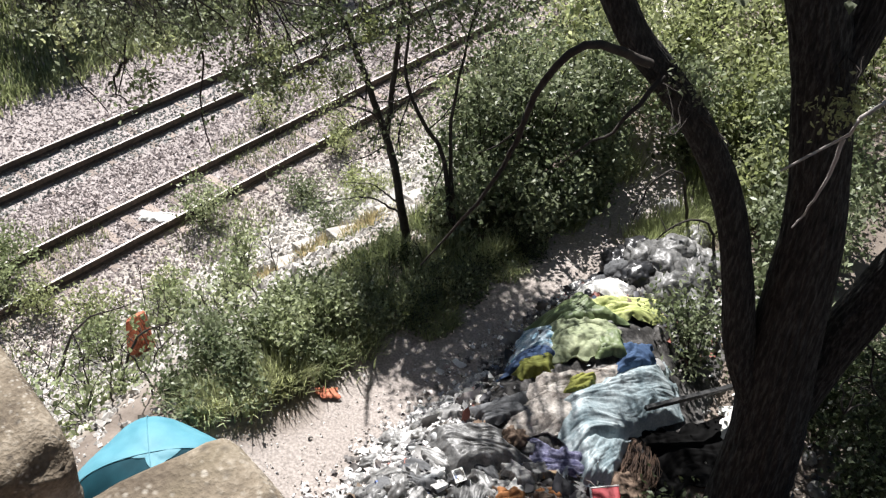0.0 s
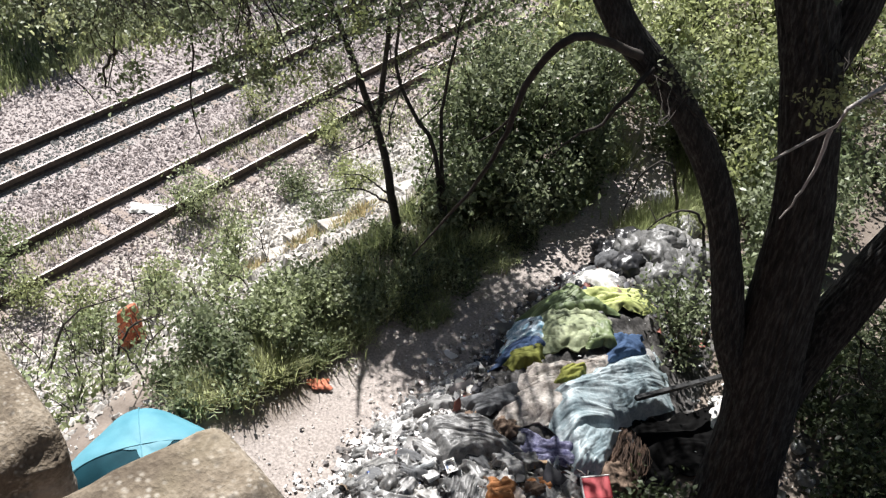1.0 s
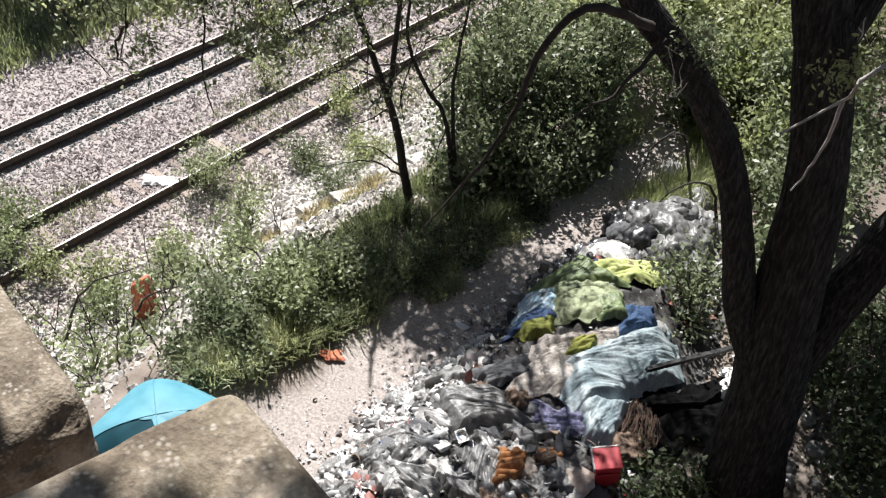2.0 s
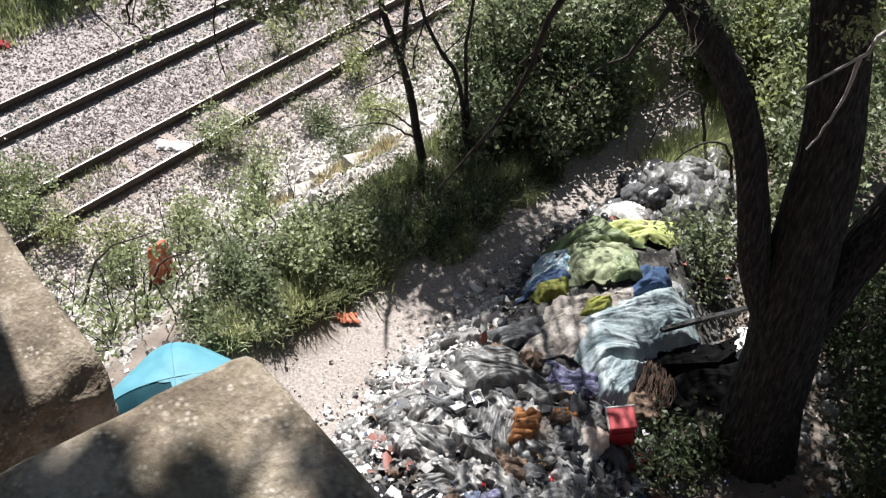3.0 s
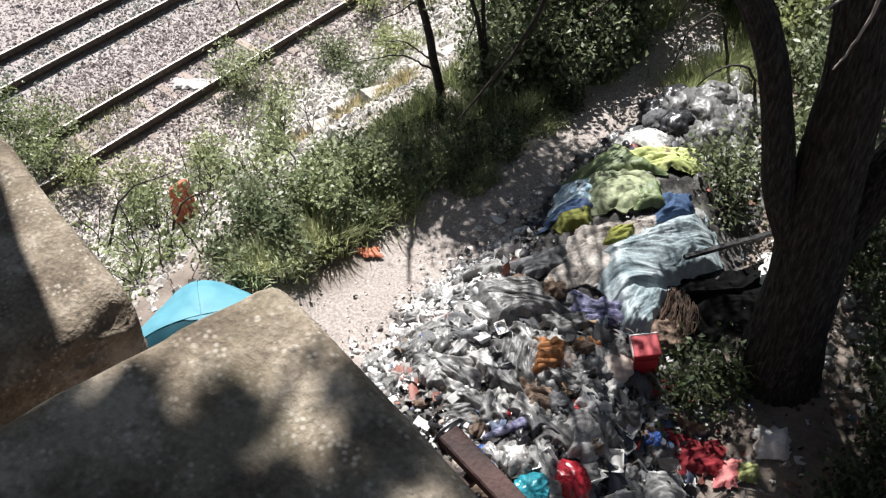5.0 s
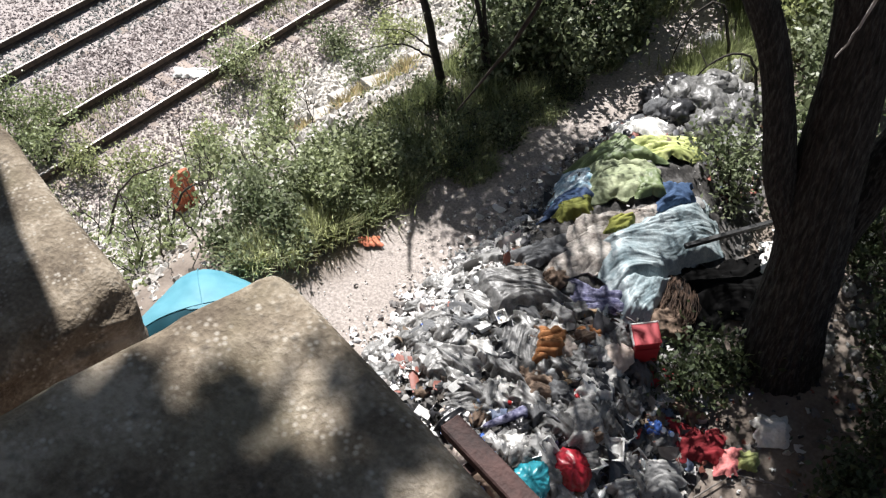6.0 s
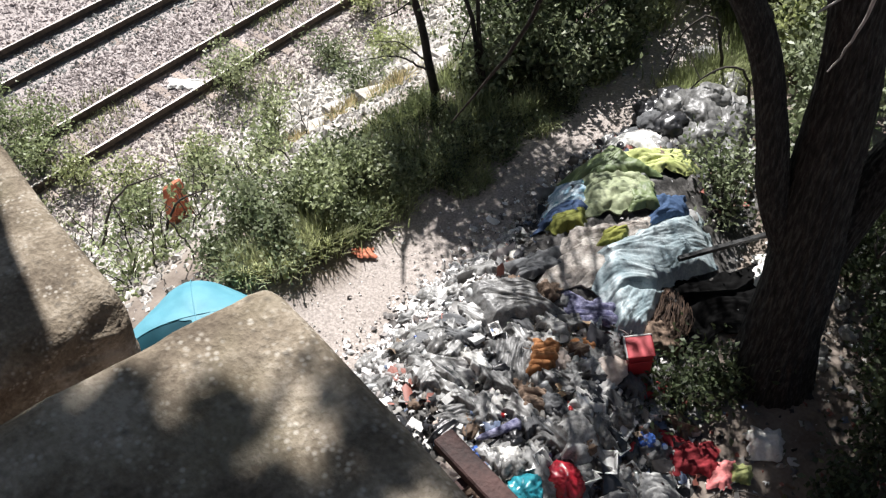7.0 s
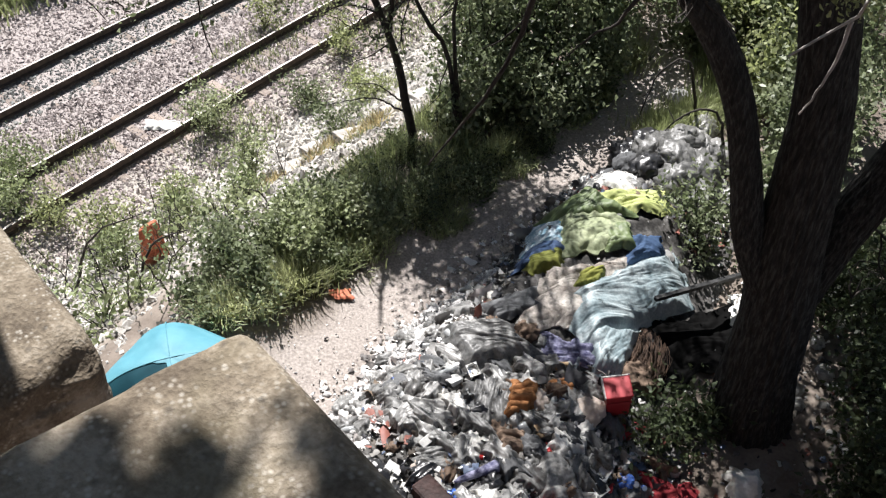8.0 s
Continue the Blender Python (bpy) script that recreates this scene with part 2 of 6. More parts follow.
def vn(x, y, seed=0.0):
    """Smooth gradient noise on arrays, about -0.7 to 0.7."""
    x, y = np.asarray(x, float) + seed * 13.7, np.asarray(y, float) + seed * 7.3
    xi, yi = np.floor(x), np.floor(y)
    fx, fy = x - xi, y - yi

    def g(ix, iy):
        a = np.sin(ix * 127.1 + iy * 311.7 + seed) * 43758.5453
        a = (a - np.floor(a)) * 2 * np.pi
        return np.cos(a) * (x - ix) + np.sin(a) * (y - iy)
    u, v = fx * fx * fx * (fx * (fx * 6 - 15) + 10), fy * fy * fy * (fy * (fy * 6 - 15) + 10)
    return (g(xi, yi) * (1 - u) + g(xi + 1, yi) * u) * (1 - v) + (g(xi, yi + 1) * (1 - u) + g(xi + 1, yi + 1) * u) * v


# ---- ground ----
def ground_z(x, y):
    x, y = np.asarray(x, float), np.asarray(y, float)
    s = np.clip((-7.8 - x) / 7.6, 0, 1)
    s = s * s * (3 - 2 * s) * 0.5 + s * 0.5
    far = sm((-26.5 - x) / 9.0) * 3.5
    rough = (np.sin(x * 1.9 + np.sin(y * 1.3)) * np.sin(y * 2.3 + np.sin(x * 1.1)) * 0.05 + np.sin(x * 5.1 + y * 2.2) * np.sin(y * 4.7 - x * 1.7) * 0.02)
    calm = 0.25 + 0.75 * sm((-7.5 - x) / 1.5) * sm((x + 16.0) / 1.0) + 0.5 * sm((x + 3.0) / 2.0)
    return -5.26 * s + far + rough * calm * (x > -40) - 0.05 * sm((x + 7.0) / 0.5) * sm((-5.2 - x) / 0.5)


def heap_z(x, y):
    """Height of the rubbish heap above the ground."""
    x, y = np.asarray(x, float), np.asarray(y, float)
    xl = -5.62 + 0.12 * np.sin(y * 1.7)
    xr = -1.1 - 1.1 * sm((y - 6.2) / 2.2) - 0.22 * np.clip(y - 9, 0, 4)
    h = 0.8 - 0.35 * sm((y - 9.8) / 1.6)
    return h * sm((x - xl) / 1.1) * sm((xr - x) / 1.7) * sm((13.0 - y) / 1.0) * sm((y - 2.2) / 1.2)


def surf(x, y):
    return ground_z(x, y) + heap_z(x, y)


def ground():
    ax = np.r_[-600, -300, -150, -90, -60, -45, np.arange(-36, 4, 0.14), 5, 7, 10, 15, 25, 50, 120, 300, 600]
    ay = np.r_[-600, -300, -120, -60, -30, -15, -8, -4, -2, np.arange(0, 36, 0.16), 38, 42, 50, 65, 90, 150, 300, 600]
    X, Y = np.meshgrid(ax, ay, indexing="ij")
    V = np.stack([X, Y, ground_z(X, Y)], -1).reshape(-1, 3)
    a, b = len(ax), len(ay)
    i = (np.arange(a - 1)[:, None] * b + np.arange(b - 1)[None]).ravel()
    F = np.stack([i, i + b, i + b + 1, i + 1], 1)
    tagged(new("ground", mesh_of("ground", V, F, M_GROUND)), "trodden bare earth with a footpath, a rubble slope and a ballast bed", "ground", kind="structure")


ground()


def stones(name, n, x0, x1, y0, y1, size, material, label, keep=None, lift=0.3):
    """Loose stones: squashed, irregular octahedra strewn on the ground."""
    x, y = rng.uniform(x0, x1, n), rng.uniform(y0, y1, n)
    if keep is not None:
        k = keep(x, y)
        x, y = x[k], y[k]
        n = len(x)
    s = size * rng.lognormal(0, 0.35, n)
    base = np.array([[1, 0, 0], [0, 1, 0], [-1, 0, 0], [0, -1, 0], [0, 0, 0.75], [0, 0, -0.75]], float)
    V = base[None] * s[:, None, None] * 0.5 * rng.uniform(0.6, 1.35, (n, 6, 3)) + rng.normal(0, 0.10, (n, 6, 3)) * s[:, None, None]
    a = rng.uniform(0, 6.28, n)
    ca, sa = np.cos(a)[:, None], np.sin(a)[:, None]
    V = np.stack([V[..., 0] * ca - V[..., 1] * sa, V[..., 0] * sa + V[..., 1] * ca, V[..., 2]], -1)
    V += np.stack([x, y, surf(x, y) + s * lift * 0.6], -1)[:, None]
    f = np.array([[0, 1, 4], [1, 2, 4], [2, 3, 4], [3, 0, 4], [1, 0, 5], [2, 1, 5], [3, 2, 5], [0, 3, 5]])
    F = (f[None] + 6 * np.arange(n)[:, None, None]).reshape(-1, 3)
    return tagged(new(name, mesh_of(name, V.reshape(-1, 3), F, material, smooth=False)), label, "stones", kind="stuff")


stones("ballast", 50000, -20.9, -15.6, 5, 34, 0.058, M_BALLAST, "pinkish grey crushed stone ballast between and beside the tracks")
stones("ballast", 18000, -26.5, -22.9, 6, 32, 0.058, M_BALLAST, "pinkish grey crushed stone ballast beyond the far track")
stones("track_ballast", 11000, -22.9, -20.9, 6, 32, 0.058, M_GREYBALLAST, "dark grey oily crushed stone between the far rails")
stones("rubble", 18000, -15.8, -7.9, 3.5, 22, 0.10, M_RUBBLE, "pale limestone rubble on the slope beside the track", keep=lambda x, y: rng.uniform(0, 1, len(x)) < 0.25 + 0.75 * sm((-9.0 - x) / 2.0))
stones("gravel", 2200, -7.4, -5.0, 3, 17, 0.022, M_RUBBLE, "small pale pebbles and chips strewn on the footpath")


# ---- tracks ----
def rail_profile_mesh(name, x, y0, y1, z_top, gap):
    """Flat-bottomed rail: foot, web and head, with a bright running face on top."""
    prof = [(-0.085, -0.215), (0.085, -0.215), (0.085, -0.198), (0.018, -0.17), (0.018, -0.06), (0.042, -0.045), (0.042, -0.008), (0.034, 0), (-0.034, 0), (-0.042, -0.008), (-0.042, -0.045), (-0.018, -0.06), (-0.018, -0.17), (-0.085, -0.198)]
    rail = thing(name, pose(x, 0, z_top), "", "")
    bm = bmesh.new()
    ys = np.arange(y0, y1 + 0.01, 4.0)
    rings = [[bm.verts.new((px, yy, pz)) for px, pz in prof] for yy in ys]
    n = len(prof)
    for a, b in zip(rings, rings[1:]):
        for i in range(n):
            if i != 7:
                bm.faces.new((a[i], a[(i + 1) % n], b[(i + 1) % n], b[i]))
    bm.faces.new(rings[0][::-1]), bm.faces.new(rings[-1])
    part("rail_body", bm, M_RAIL, rail)
    part("running_face", box_bm(-0.024, 0.024, y0, y1, -0.006, 0.002), M_RAILTOP, rail, "worn bright steel running face")
    return rail


for k, (x, lab) in enumerate(((-22.75, "far rail of the further track, rusty sides and bright head"), (-21.42, "inner rail of the further track, rusty sides and bright head"), (-18.88, "inner rail of the nearer track, rusty sides and worn head"), (-17.45, "outer rail of the nearer track, half overgrown, rusty"))):
    tagged(rail_profile_mesh("rail", x, -30, 70, -4.985, 0), lab, "rail", "rails of the two tracks")


def sleepers(name, xc, label, group):
    me = bpy.data.meshes.new("sleeper")
    bm = box_bm(-1.2, 1.2, -0.12, 0.12, -0.13, 0.0, 0.012, 1)
    bm.to_mesh(me)
    bm.free()
    me.materials.append(M_SLEEPER)
    for i in range(42):
        y = 4.0 + i * 0.68 + rng.normal(0, 0.03)
        ob = tagged(new("sleeper", me), label, "sleeper", group)
        ob.matrix_world = pose(xc + rng.normal(0, 0.04), y, (-5.236 if xc > -20 else -5.265) + rng.normal(0, 0.008), rng.normal(0, 0.4), rng.normal(0, 0.4), rng.normal(0, 0.5))


sleepers("sleeper", -18.16, "weathered brown sleeper bedded in ballast under the nearer rails", "sleepers of the nearer track")
sleepers("sleeper", -22.08, "weathered dark sleeper bedded in grey ballast under the further rails", "sleepers of the further track")


# ---- bridge parapet with coping stones, beside which the camera is held ----
def coping_stone(x0, x1, y0, y1, z0, z1, seed, label, chip=0.0):
    """Weathered block: bevelled, finely cut and pushed about by noise, with a chipped end."""
    bm = box_bm(x0, x1, y0, y1, z0, z1, 0.028, 3)
    bmesh.ops.subdivide_edges(bm, edges=[e for e in bm.edges if e.calc_length() > 0.05], cuts=24, use_grid_fill=True)
    for v in bm.verts:
        p = v.co * 9 + Vector((seed, 0, 0))
        k = noise.noise(v.co * 4 + Vector((seed, 3, 1))) * 0.008 + noise.noise(p * 1.7) * 0.004 + noise.noise(p * 5) * 0.0022
        v.co += v.normal * k
        if chip:
            near = max(0.0, 1 - (x1 - v.co.x) / 0.11) * max(0.0, 1 - (z1 - v.co.z) / 0.13)
            v.co -= Vector((1, 0, 0.9)) * chip * near * (0.55 + 1.5 * abs(noise.noise(v.co * 21 + Vector((seed, 0, 0)))) + 0.7 * noise.noise(v.co * 52))
    me = bpy.data.meshes.new("coping_stone")
    for f in bm.faces:
        f.smooth = True
    bm.to_mesh(me)
    bm.free()
    me.materials.append(M_STONE)
    return tagged(new("coping_stone", me), label, "coping stone", "coping stones of the parapet")


BRIDGE = pose(0, 0, 0, 0, 0, -11)


def setting_box(name, box, material, label, category):
    bm = box_bm(*box)
    me = bpy.data.meshes.new(name)
    bm.to_mesh(me)
    bm.free()
    me.materials.append(material)
    ob = tagged(new(name, me), label, category, kind="structure")
    ob.matrix_world = BRIDGE
    return ob


for ob in (coping_stone(-0.622, 0.75, -0.30, 0.284, 9.08, 9.27, 2, "weathered sandstone coping block with lichen and a rounded corner"),
           coping_stone(-2.2, -0.962, -0.30, 0.216, 8.775, 8.95, 11, "weathered sandstone coping block, chipped along its end", 0.016),
           coping_stone(0.77, 2.1, -0.30, 0.271, 9.08, 9.27, 5, "weathered sandstone coping block on the parapet")):
    ob.matrix_world = BRIDGE
setting_box("wall_bridge", (-9.5, 9, -0.26, 0.17, -5.5, 8.596), M_BRICK, "old red brick bridge wall carrying the coping", "wall")
setting_box("wall_course", (-0.60, 9, -0.25, 0.168, 8.598, 9.078), M_BRICK, "top courses of red brick under the coping", "wall")
setting_box("wall_ledge", (-9.5, -1.07, -0.20, 0.15, 8.598, 8.772), M_BRICK, "recessed brick course under the lower coping block", "wall")
setting_box("floor_bridge_deck", (-9.5, 9, -6, -0.27, 7.9, 8.12), M_STONE, "stone paved bridge deck behind the parapet", "deck")

girder = thing("steel_girder", BRIDGE @ pose(0, 0, 8.62), "rusty red-brown steel girder bolted along the bridge wall", "girder")
part("flange", box_bm(-0.67, 6.0, 0.538, 0.578, -0.012, 0.012, 0.003, 1), M_RUST, girder)
part("web", box_bm(-0.67, 6.0, 0.562, 0.574, -0.03, -0.013), M_RUST, girder)
for i in range(8):
    part("bracket", box_bm(-0.6 + i * 0.8, -0.58 + i * 0.8, 0.172, 0.561, -0.026, -0.014), M_RUST, girder)


# ---- the big tree ----
AX = np.array([0.771, 0.637])


def in_plane(s, z, depth=0.0):
    """A point of the tree: s metres across, z up, depth metres away from its middle plane."""
    p = np.array([-1.36, 8.3]) + AX * s + np.array([-0.637, 0.771]) * depth
    return (p[0], p[1], z)


def bark_stem(path, radii, seg=150):
    """A trunk with furrowed, ridged bark in its mesh."""
    V, F = tubes([(path, radii)], seg)
    n = len(path)
    V = V.reshape(n, seg, 3)
    c = np.asarray(path)[:, None]
    a = np.arange(seg) * 2 * np.pi / seg
    zz = np.r_[0, np.cumsum(np.linalg.norm(np.diff(np.asarray(path), axis=0), axis=1))]
    u, w = np.cos(a)[None] + 0 * zz[:, None], np.sin(a)[None] + 0 * zz[:, None]
    h = zz[:, None] + 0 * a[None]
    q = a[None] + 0.09 * vn(u * 2 + h * 2.6, w * 2 + h * 1.9, 3)
    ridge = np.abs(np.sin(q * 11 + 1.5 * vn(h * 2.3, u * 1.5, 1) * 2)) + 0.6 * np.abs(np.sin(q * 19 + 3.0 * vn(h * 4.1 + u, w * 2, 2)))
    k = 1 + 0.07 * (ridge - 0.9) + 0.05 * vn(u * 1.6 + h * 1.4, w * 1.6 - h * 1.1, 5)
    V = c + (V - c) * k[..., None]
    return V.reshape(-1, 3), F


def stem_mesh(name, pts, radii, parent, label=""):
    n = 130
    P = smooth_path(pts, n)
    d = np.linspace(0, 1, len(radii))
    R = np.interp(np.linspace(0, 1, n), d, radii)
    V, F = bark_stem(P, R)
    return child(new(name, mesh_of(name, V, F, M_BARK)), parent, label)


tree = thing("tree", pose(0, 0, 0), "large dark-barked tree forking into three stems beside the rubbish heap", "tree")
stem_mesh("trunk", [in_plane(0.10, -0.3), in_plane(-0.02, 0.6), in_plane(-0.1, 1.8), in_plane(-0.28, 3.2), in_plane(-0.42, 4.7), in_plane(-0.72, 6.0), in_plane(-0.95, 6.7), in_plane(-1.35, 7.8), in_plane(-1.9, 10.5)], [0.56, 0.43, 0.38, 0.33, 0.26, 0.245, 0.22, 0.15, 0.08], tree)
stem_mesh("limb", [in_plane(-0.30, 2.3), in_plane(-0.72, 3.15), in_plane(-0.95, 3.95), in_plane(-1.28, 4.95), in_plane(-1.68, 5.67), in_plane(-2.15, 6.26), in_plane(-2.62, 6.84), in_plane(-3.3, 8.3), in_plane(-3.8, 10)], [0.20, 0.17, 0.145, 0.14, 0.135, 0.13, 0.125, 0.10, 0.05], tree)
stem_mesh("limb", [in_plane(0.02, 1.6, 0.1), in_plane(0.22, 2.7, 0.15), in_plane(0.62, 3.9, 0.2), in_plane(1.15, 5.2, 0.3), in_plane(1.5, 7.0, 0.3), in_plane(1.7, 9.5, 0.3)], [0.26, 0.25, 0.22, 0.20, 0.16, 0.08], tree)
stem_mesh("limb", [in_plane(-0.78, 6.1, 0.05), in_plane(-0.6, 6.8, 0.05), in_plane(-0.45, 7.8, 0.1), in_plane(0.1, 10.5, 0.3)], [0.2, 0.17, 0.13, 0.06], tree)

arcs = [(smooth_path([(-2.98, 6.5, 6.55), (-3.2, 6.0, 6.81), (-3.39, 5.85, 6.68), (-3.54, 5.72, 6.32), (-3.63, 5.65, 5.85), (-3.78, 5.53, 5.39), (-3.96, 5.38, 5.01), (-4.17, 5.2, 4.58)], 24, 0.004), np.linspace(0.042, 0.007, 24)),
        (smooth_path([(-2.95, 6.75, 6.35), (-3.0, 6.43, 6.16), (-3.13, 6.32, 5.91), (-3.23, 6.24, 5.84), (-3.4, 6.1, 5.6)], 12, 0.006), np.linspace(0.026, 0.006, 12)),
        (smooth_path([(-3.58, 5.68, 6.1), (-3.75, 5.6, 5.85), (-3.9, 5.5, 5.75)], 8, 0.004), np.linspace(0.012, 0.003, 8))]
V, F = tubes(arcs, 7)
child(new("drooping_branch", mesh_of("drooping_branch", V, F, M_TWIG)), tree, "thin bare arching branch")
pale = [(smooth_path([in_plane(0.55, 7.9, -1.2), (-0.99, 5.37, 7.48), (-1.1, 5.27, 7.25), (-1.22, 5.17, 7.12), (-1.37, 5.05, 6.96)], 16, 0.004), np.linspace(0.03, 0.007, 16)),
        (smooth_path([(-1.13, 5.25, 7.2), (-1.14, 5.24, 6.9), (-1.17, 5.2, 6.7), (-1.22, 5.17, 6.55)], 12, 0.004), np.linspace(0.014, 0.005, 12)),
        (smooth_path([in_plane(0.2, 8.4, -0.2), in_plane(0.45, 8.1, -0.8), in_plane(0.55, 7.9, -1.2)], 8), np.linspace(0.05, 0.03, 8))]
V, F = tubes(pale, 7)
child(new("dead_branch", mesh_of("dead_branch", V, F, M_DEAD)), tree, "bleached bare dead branch")

# crown high above, and leafy sprays round the stems
paths, tips = [], []
for s, z, dep in ((-1.9, 10.3, 0), (-3.7, 9.8, 0), (1.7, 9.3, 0.3), (0.1, 10.3, 0.3), (-2.6, 8.6, 0.2), (1.4, 8.2, 0.2)):
    for i in range(4):
        grow(in_plane(s, z, dep), rng.normal(0, 1, 3) + np.array([0, 0, 0.5]), 2.4, 0.06, 2, paths, tips, kids=3)
paths = [p for p in paths if p[0][:, 2].min() > 8.2]
V, F = tubes(paths, 5)
child(new("branch_work", mesh_of("branch_work", V, F, M_TWIG)), tree)
tips = np.array(tips)
tips = tips[tips[:, 2] > 8.2]
V, F = leaf_quads(clumps(tips, 22, 0.34), 0.12)
child(new("crown", mesh_of("crown", V, F, M_LEAF)), tree, "dense green crown")


def leaf_mass(parent, origin, centre, radii, n, per, size, material, root, label="", spread=0.2, hollow=0.0, limbs=7, thick=0.045):
    """A bough: limbs from root into an ellipsoid of leaf clumps."""
    C = rng.normal(0, 1, (n, 3))
    C = C / np.linalg.norm(C, axis=1)[:, None] * (hollow + (1 - hollow) * rng.uniform(0, 1, (n, 1)) ** 0.4)
    C = np.array(centre) + C * np.array(radii)
    o = np.array(origin, float)
    paths = []
    for i in range(limbs):
        e = C[rng.integers(0, n)]
        m = (np.array(root) + e) / 2 + rng.normal(0, 0.2, 3)
        P = smooth_path([root, m, e], 10, 0.02)
        paths.append((P - o, np.linspace(thick, thick * 0.22, 10)))
        for j in range(5):
            f = C[np.argsort(np.linalg.norm(C - P[rng.integers(5, 10)], axis=1))[rng.integers(0, 6)]]
            paths.append((smooth_path([P[rng.integers(4, 9)], f], 5, 0.03) - o, np.linspace(thick * 0.3, thick * 0.1, 5)))
    V, F = tubes(paths, 5)
    child(new("bough", mesh_of("bough", V, F, M_TWIG)), parent)
    V, F = leaf_quads(clumps(C, per, spread) - o, size)
    child(new("foliage", mesh_of("foliage", V, F, material)), parent, label)


# unseen boughs added high over the path side, shading trunk and ground behind it
leaf_mass(tree, (0, 0, 0), (-4.0, 12.0, 8.0), (2.3, 2.8, 1.5), 420, 26, 0.13, M_LEAF, in_plane(-1.3, 7.6), "unseen bough added high over the heap for shade", 0.26, limbs=12)
leaf_mass(tree, (0, 0, 0), (-1.8, 13.2, 8.2), (1.8, 2.4, 1.5), 220, 26, 0.13, M_LEAF, in_plane(0.0, 9.0, 0.3), "unseen bough added high over the undergrowth for shade", 0.26, limbs=8)
leaf_mass(tree, (0, 0, 0), (-6.5, 8.7, 7.4), (1.5, 1.5, 0.9), 85, 20, 0.12, M_LEAF, in_plane(-3.4, 8.6), "unseen leafy bough added to dapple the heap", 0.2, limbs=8)
leaf_mass(tree, (0, 0, 0), in_plane(-0.72, 6.35, -0.55), (0.35, 0.35, 0.22), 26, 14, 0.055, M_LEAF_PALE, in_plane(-0.7, 6.6, -0.1), "pale leafy shoot on the trunk", 0.07, limbs=3, thick=0.01)
leaf_mass(tree, (0, 0, 0), in_plane(-1.9, 6.35, -0.2), (0.35, 0.35, 0.3), 14, 12, 0.055, M_LEAF, in_plane(-1.9, 6.0, 0.0), "leafy shoot on the limb", 0.06, limbs=3, thick=0.01)
# shoots by the trunk: their shade is put into the leaf colour
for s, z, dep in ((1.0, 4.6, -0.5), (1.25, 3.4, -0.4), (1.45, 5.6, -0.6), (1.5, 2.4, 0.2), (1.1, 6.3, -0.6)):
    leaf_mass(tree, (0, 0, 0), in_plane(s, z, dep), (0.55, 0.55, 0.5), 44, 16, 0.075, M_LEAF_SHADE, in_plane(0.75, z - 0.3, 0.1), "leafy shoot beside the trunk, its leaves coloured dark for shade", 0.12, limbs=3, thick=0.014)
# two more unseen boughs, added to deepen the shade by the trunk
leaf_mass(tree, (0, 0, 0), (-5.5, 11.4, 7.2), (1.3, 1.1, 0.8), 75, 26, 0.12, M_LEAF, in_plane(-2.6, 9.2), "unseen bough added over the path for shade", 0.22, limbs=8)
leaf_mass(tree, (0, 0, 0), (-4.2, 10.0, 7.7), (1.2, 1.0, 0.8), 60, 26, 0.12, M_LEAF, in_plane(-2.6, 9.2), "unseen bough added over the heap for shade", 0.22, limbs=8)


# unseen bough reaching far out, added to shade the footpath
leaf_mass(tree, (0, 0, 0), (-10.6, 13.0, 8.4), (1.2, 1.5, 0.7), 70, 22, 0.13, M_LEAF, in_plane(-3.6, 9.6), "unseen bough added high over the footpath for shade", 0.22, limbs=8)


# ---- shrubs, brambles, grass ----
def shrub(name, x, y, r, h, clump_n, per, size, material, label, category="shrub", group="", stems=9, spread=0.16, low=0.25, narrow=0.55, z=None, stem_mat=None, lean=(0, 0)):
    z0 = float(surf(x, y)) if z is None else z
    ob = thing(name, pose(x, y, z0), label, category, group)
    paths, C = [], []
    for i in range(stems):
        a, q = rng.uniform(0, 6.28), rng.uniform(0.25, 1.0)
        top = np.array([math.cos(a) * r * q + lean[0], math.sin(a) * r * q + lean[1], h * rng.uniform(0.55, 1.0) * (1.1 - 0.45 * q * q)])
        mid = top * 0.5 + np.array([0, 0, h * 0.14]) + rng.normal(0, 0.06 * r, 3)
        P = smooth_path([(rng.normal(0, 0.04), rng.normal(0, 0.04), -0.12), mid, top], 9, 0.012 * h)
        paths.append((P, np.linspace(0.008 + 0.008 * h, 0.003, 9)))
        for j in range(max(1, clump_n // stems)):
            k = low + (1 - low) * rng.uniform(0, 1) ** 0.8
            C.append(P[min(8, int(k * 8.99))] + rng.normal(0, 0.14 * r, 3) * (1, 1, 0.7))
            if j % 2 == 0:
                paths.append((smooth_path([P[min(8, int(k * 8))], C[-1]], 4), np.linspace(0.005, 0.002, 4)))
    V, F = tubes(paths, 5)
    child(new("stem_work", mesh_of("stem_work", V, F, stem_mat or M_TWIG)), ob)
    L = clumps(C, per, spread)
    L[:, 2] = np.maximum(L[:, 2], 0.02 + ground_z(L[:, 0] + x, L[:, 1] + y) - z0)
    V, F = leaf_quads(L, size, narrow)
    child(new("foliage", mesh_of("foliage", V, F, material)), ob)
    return ob


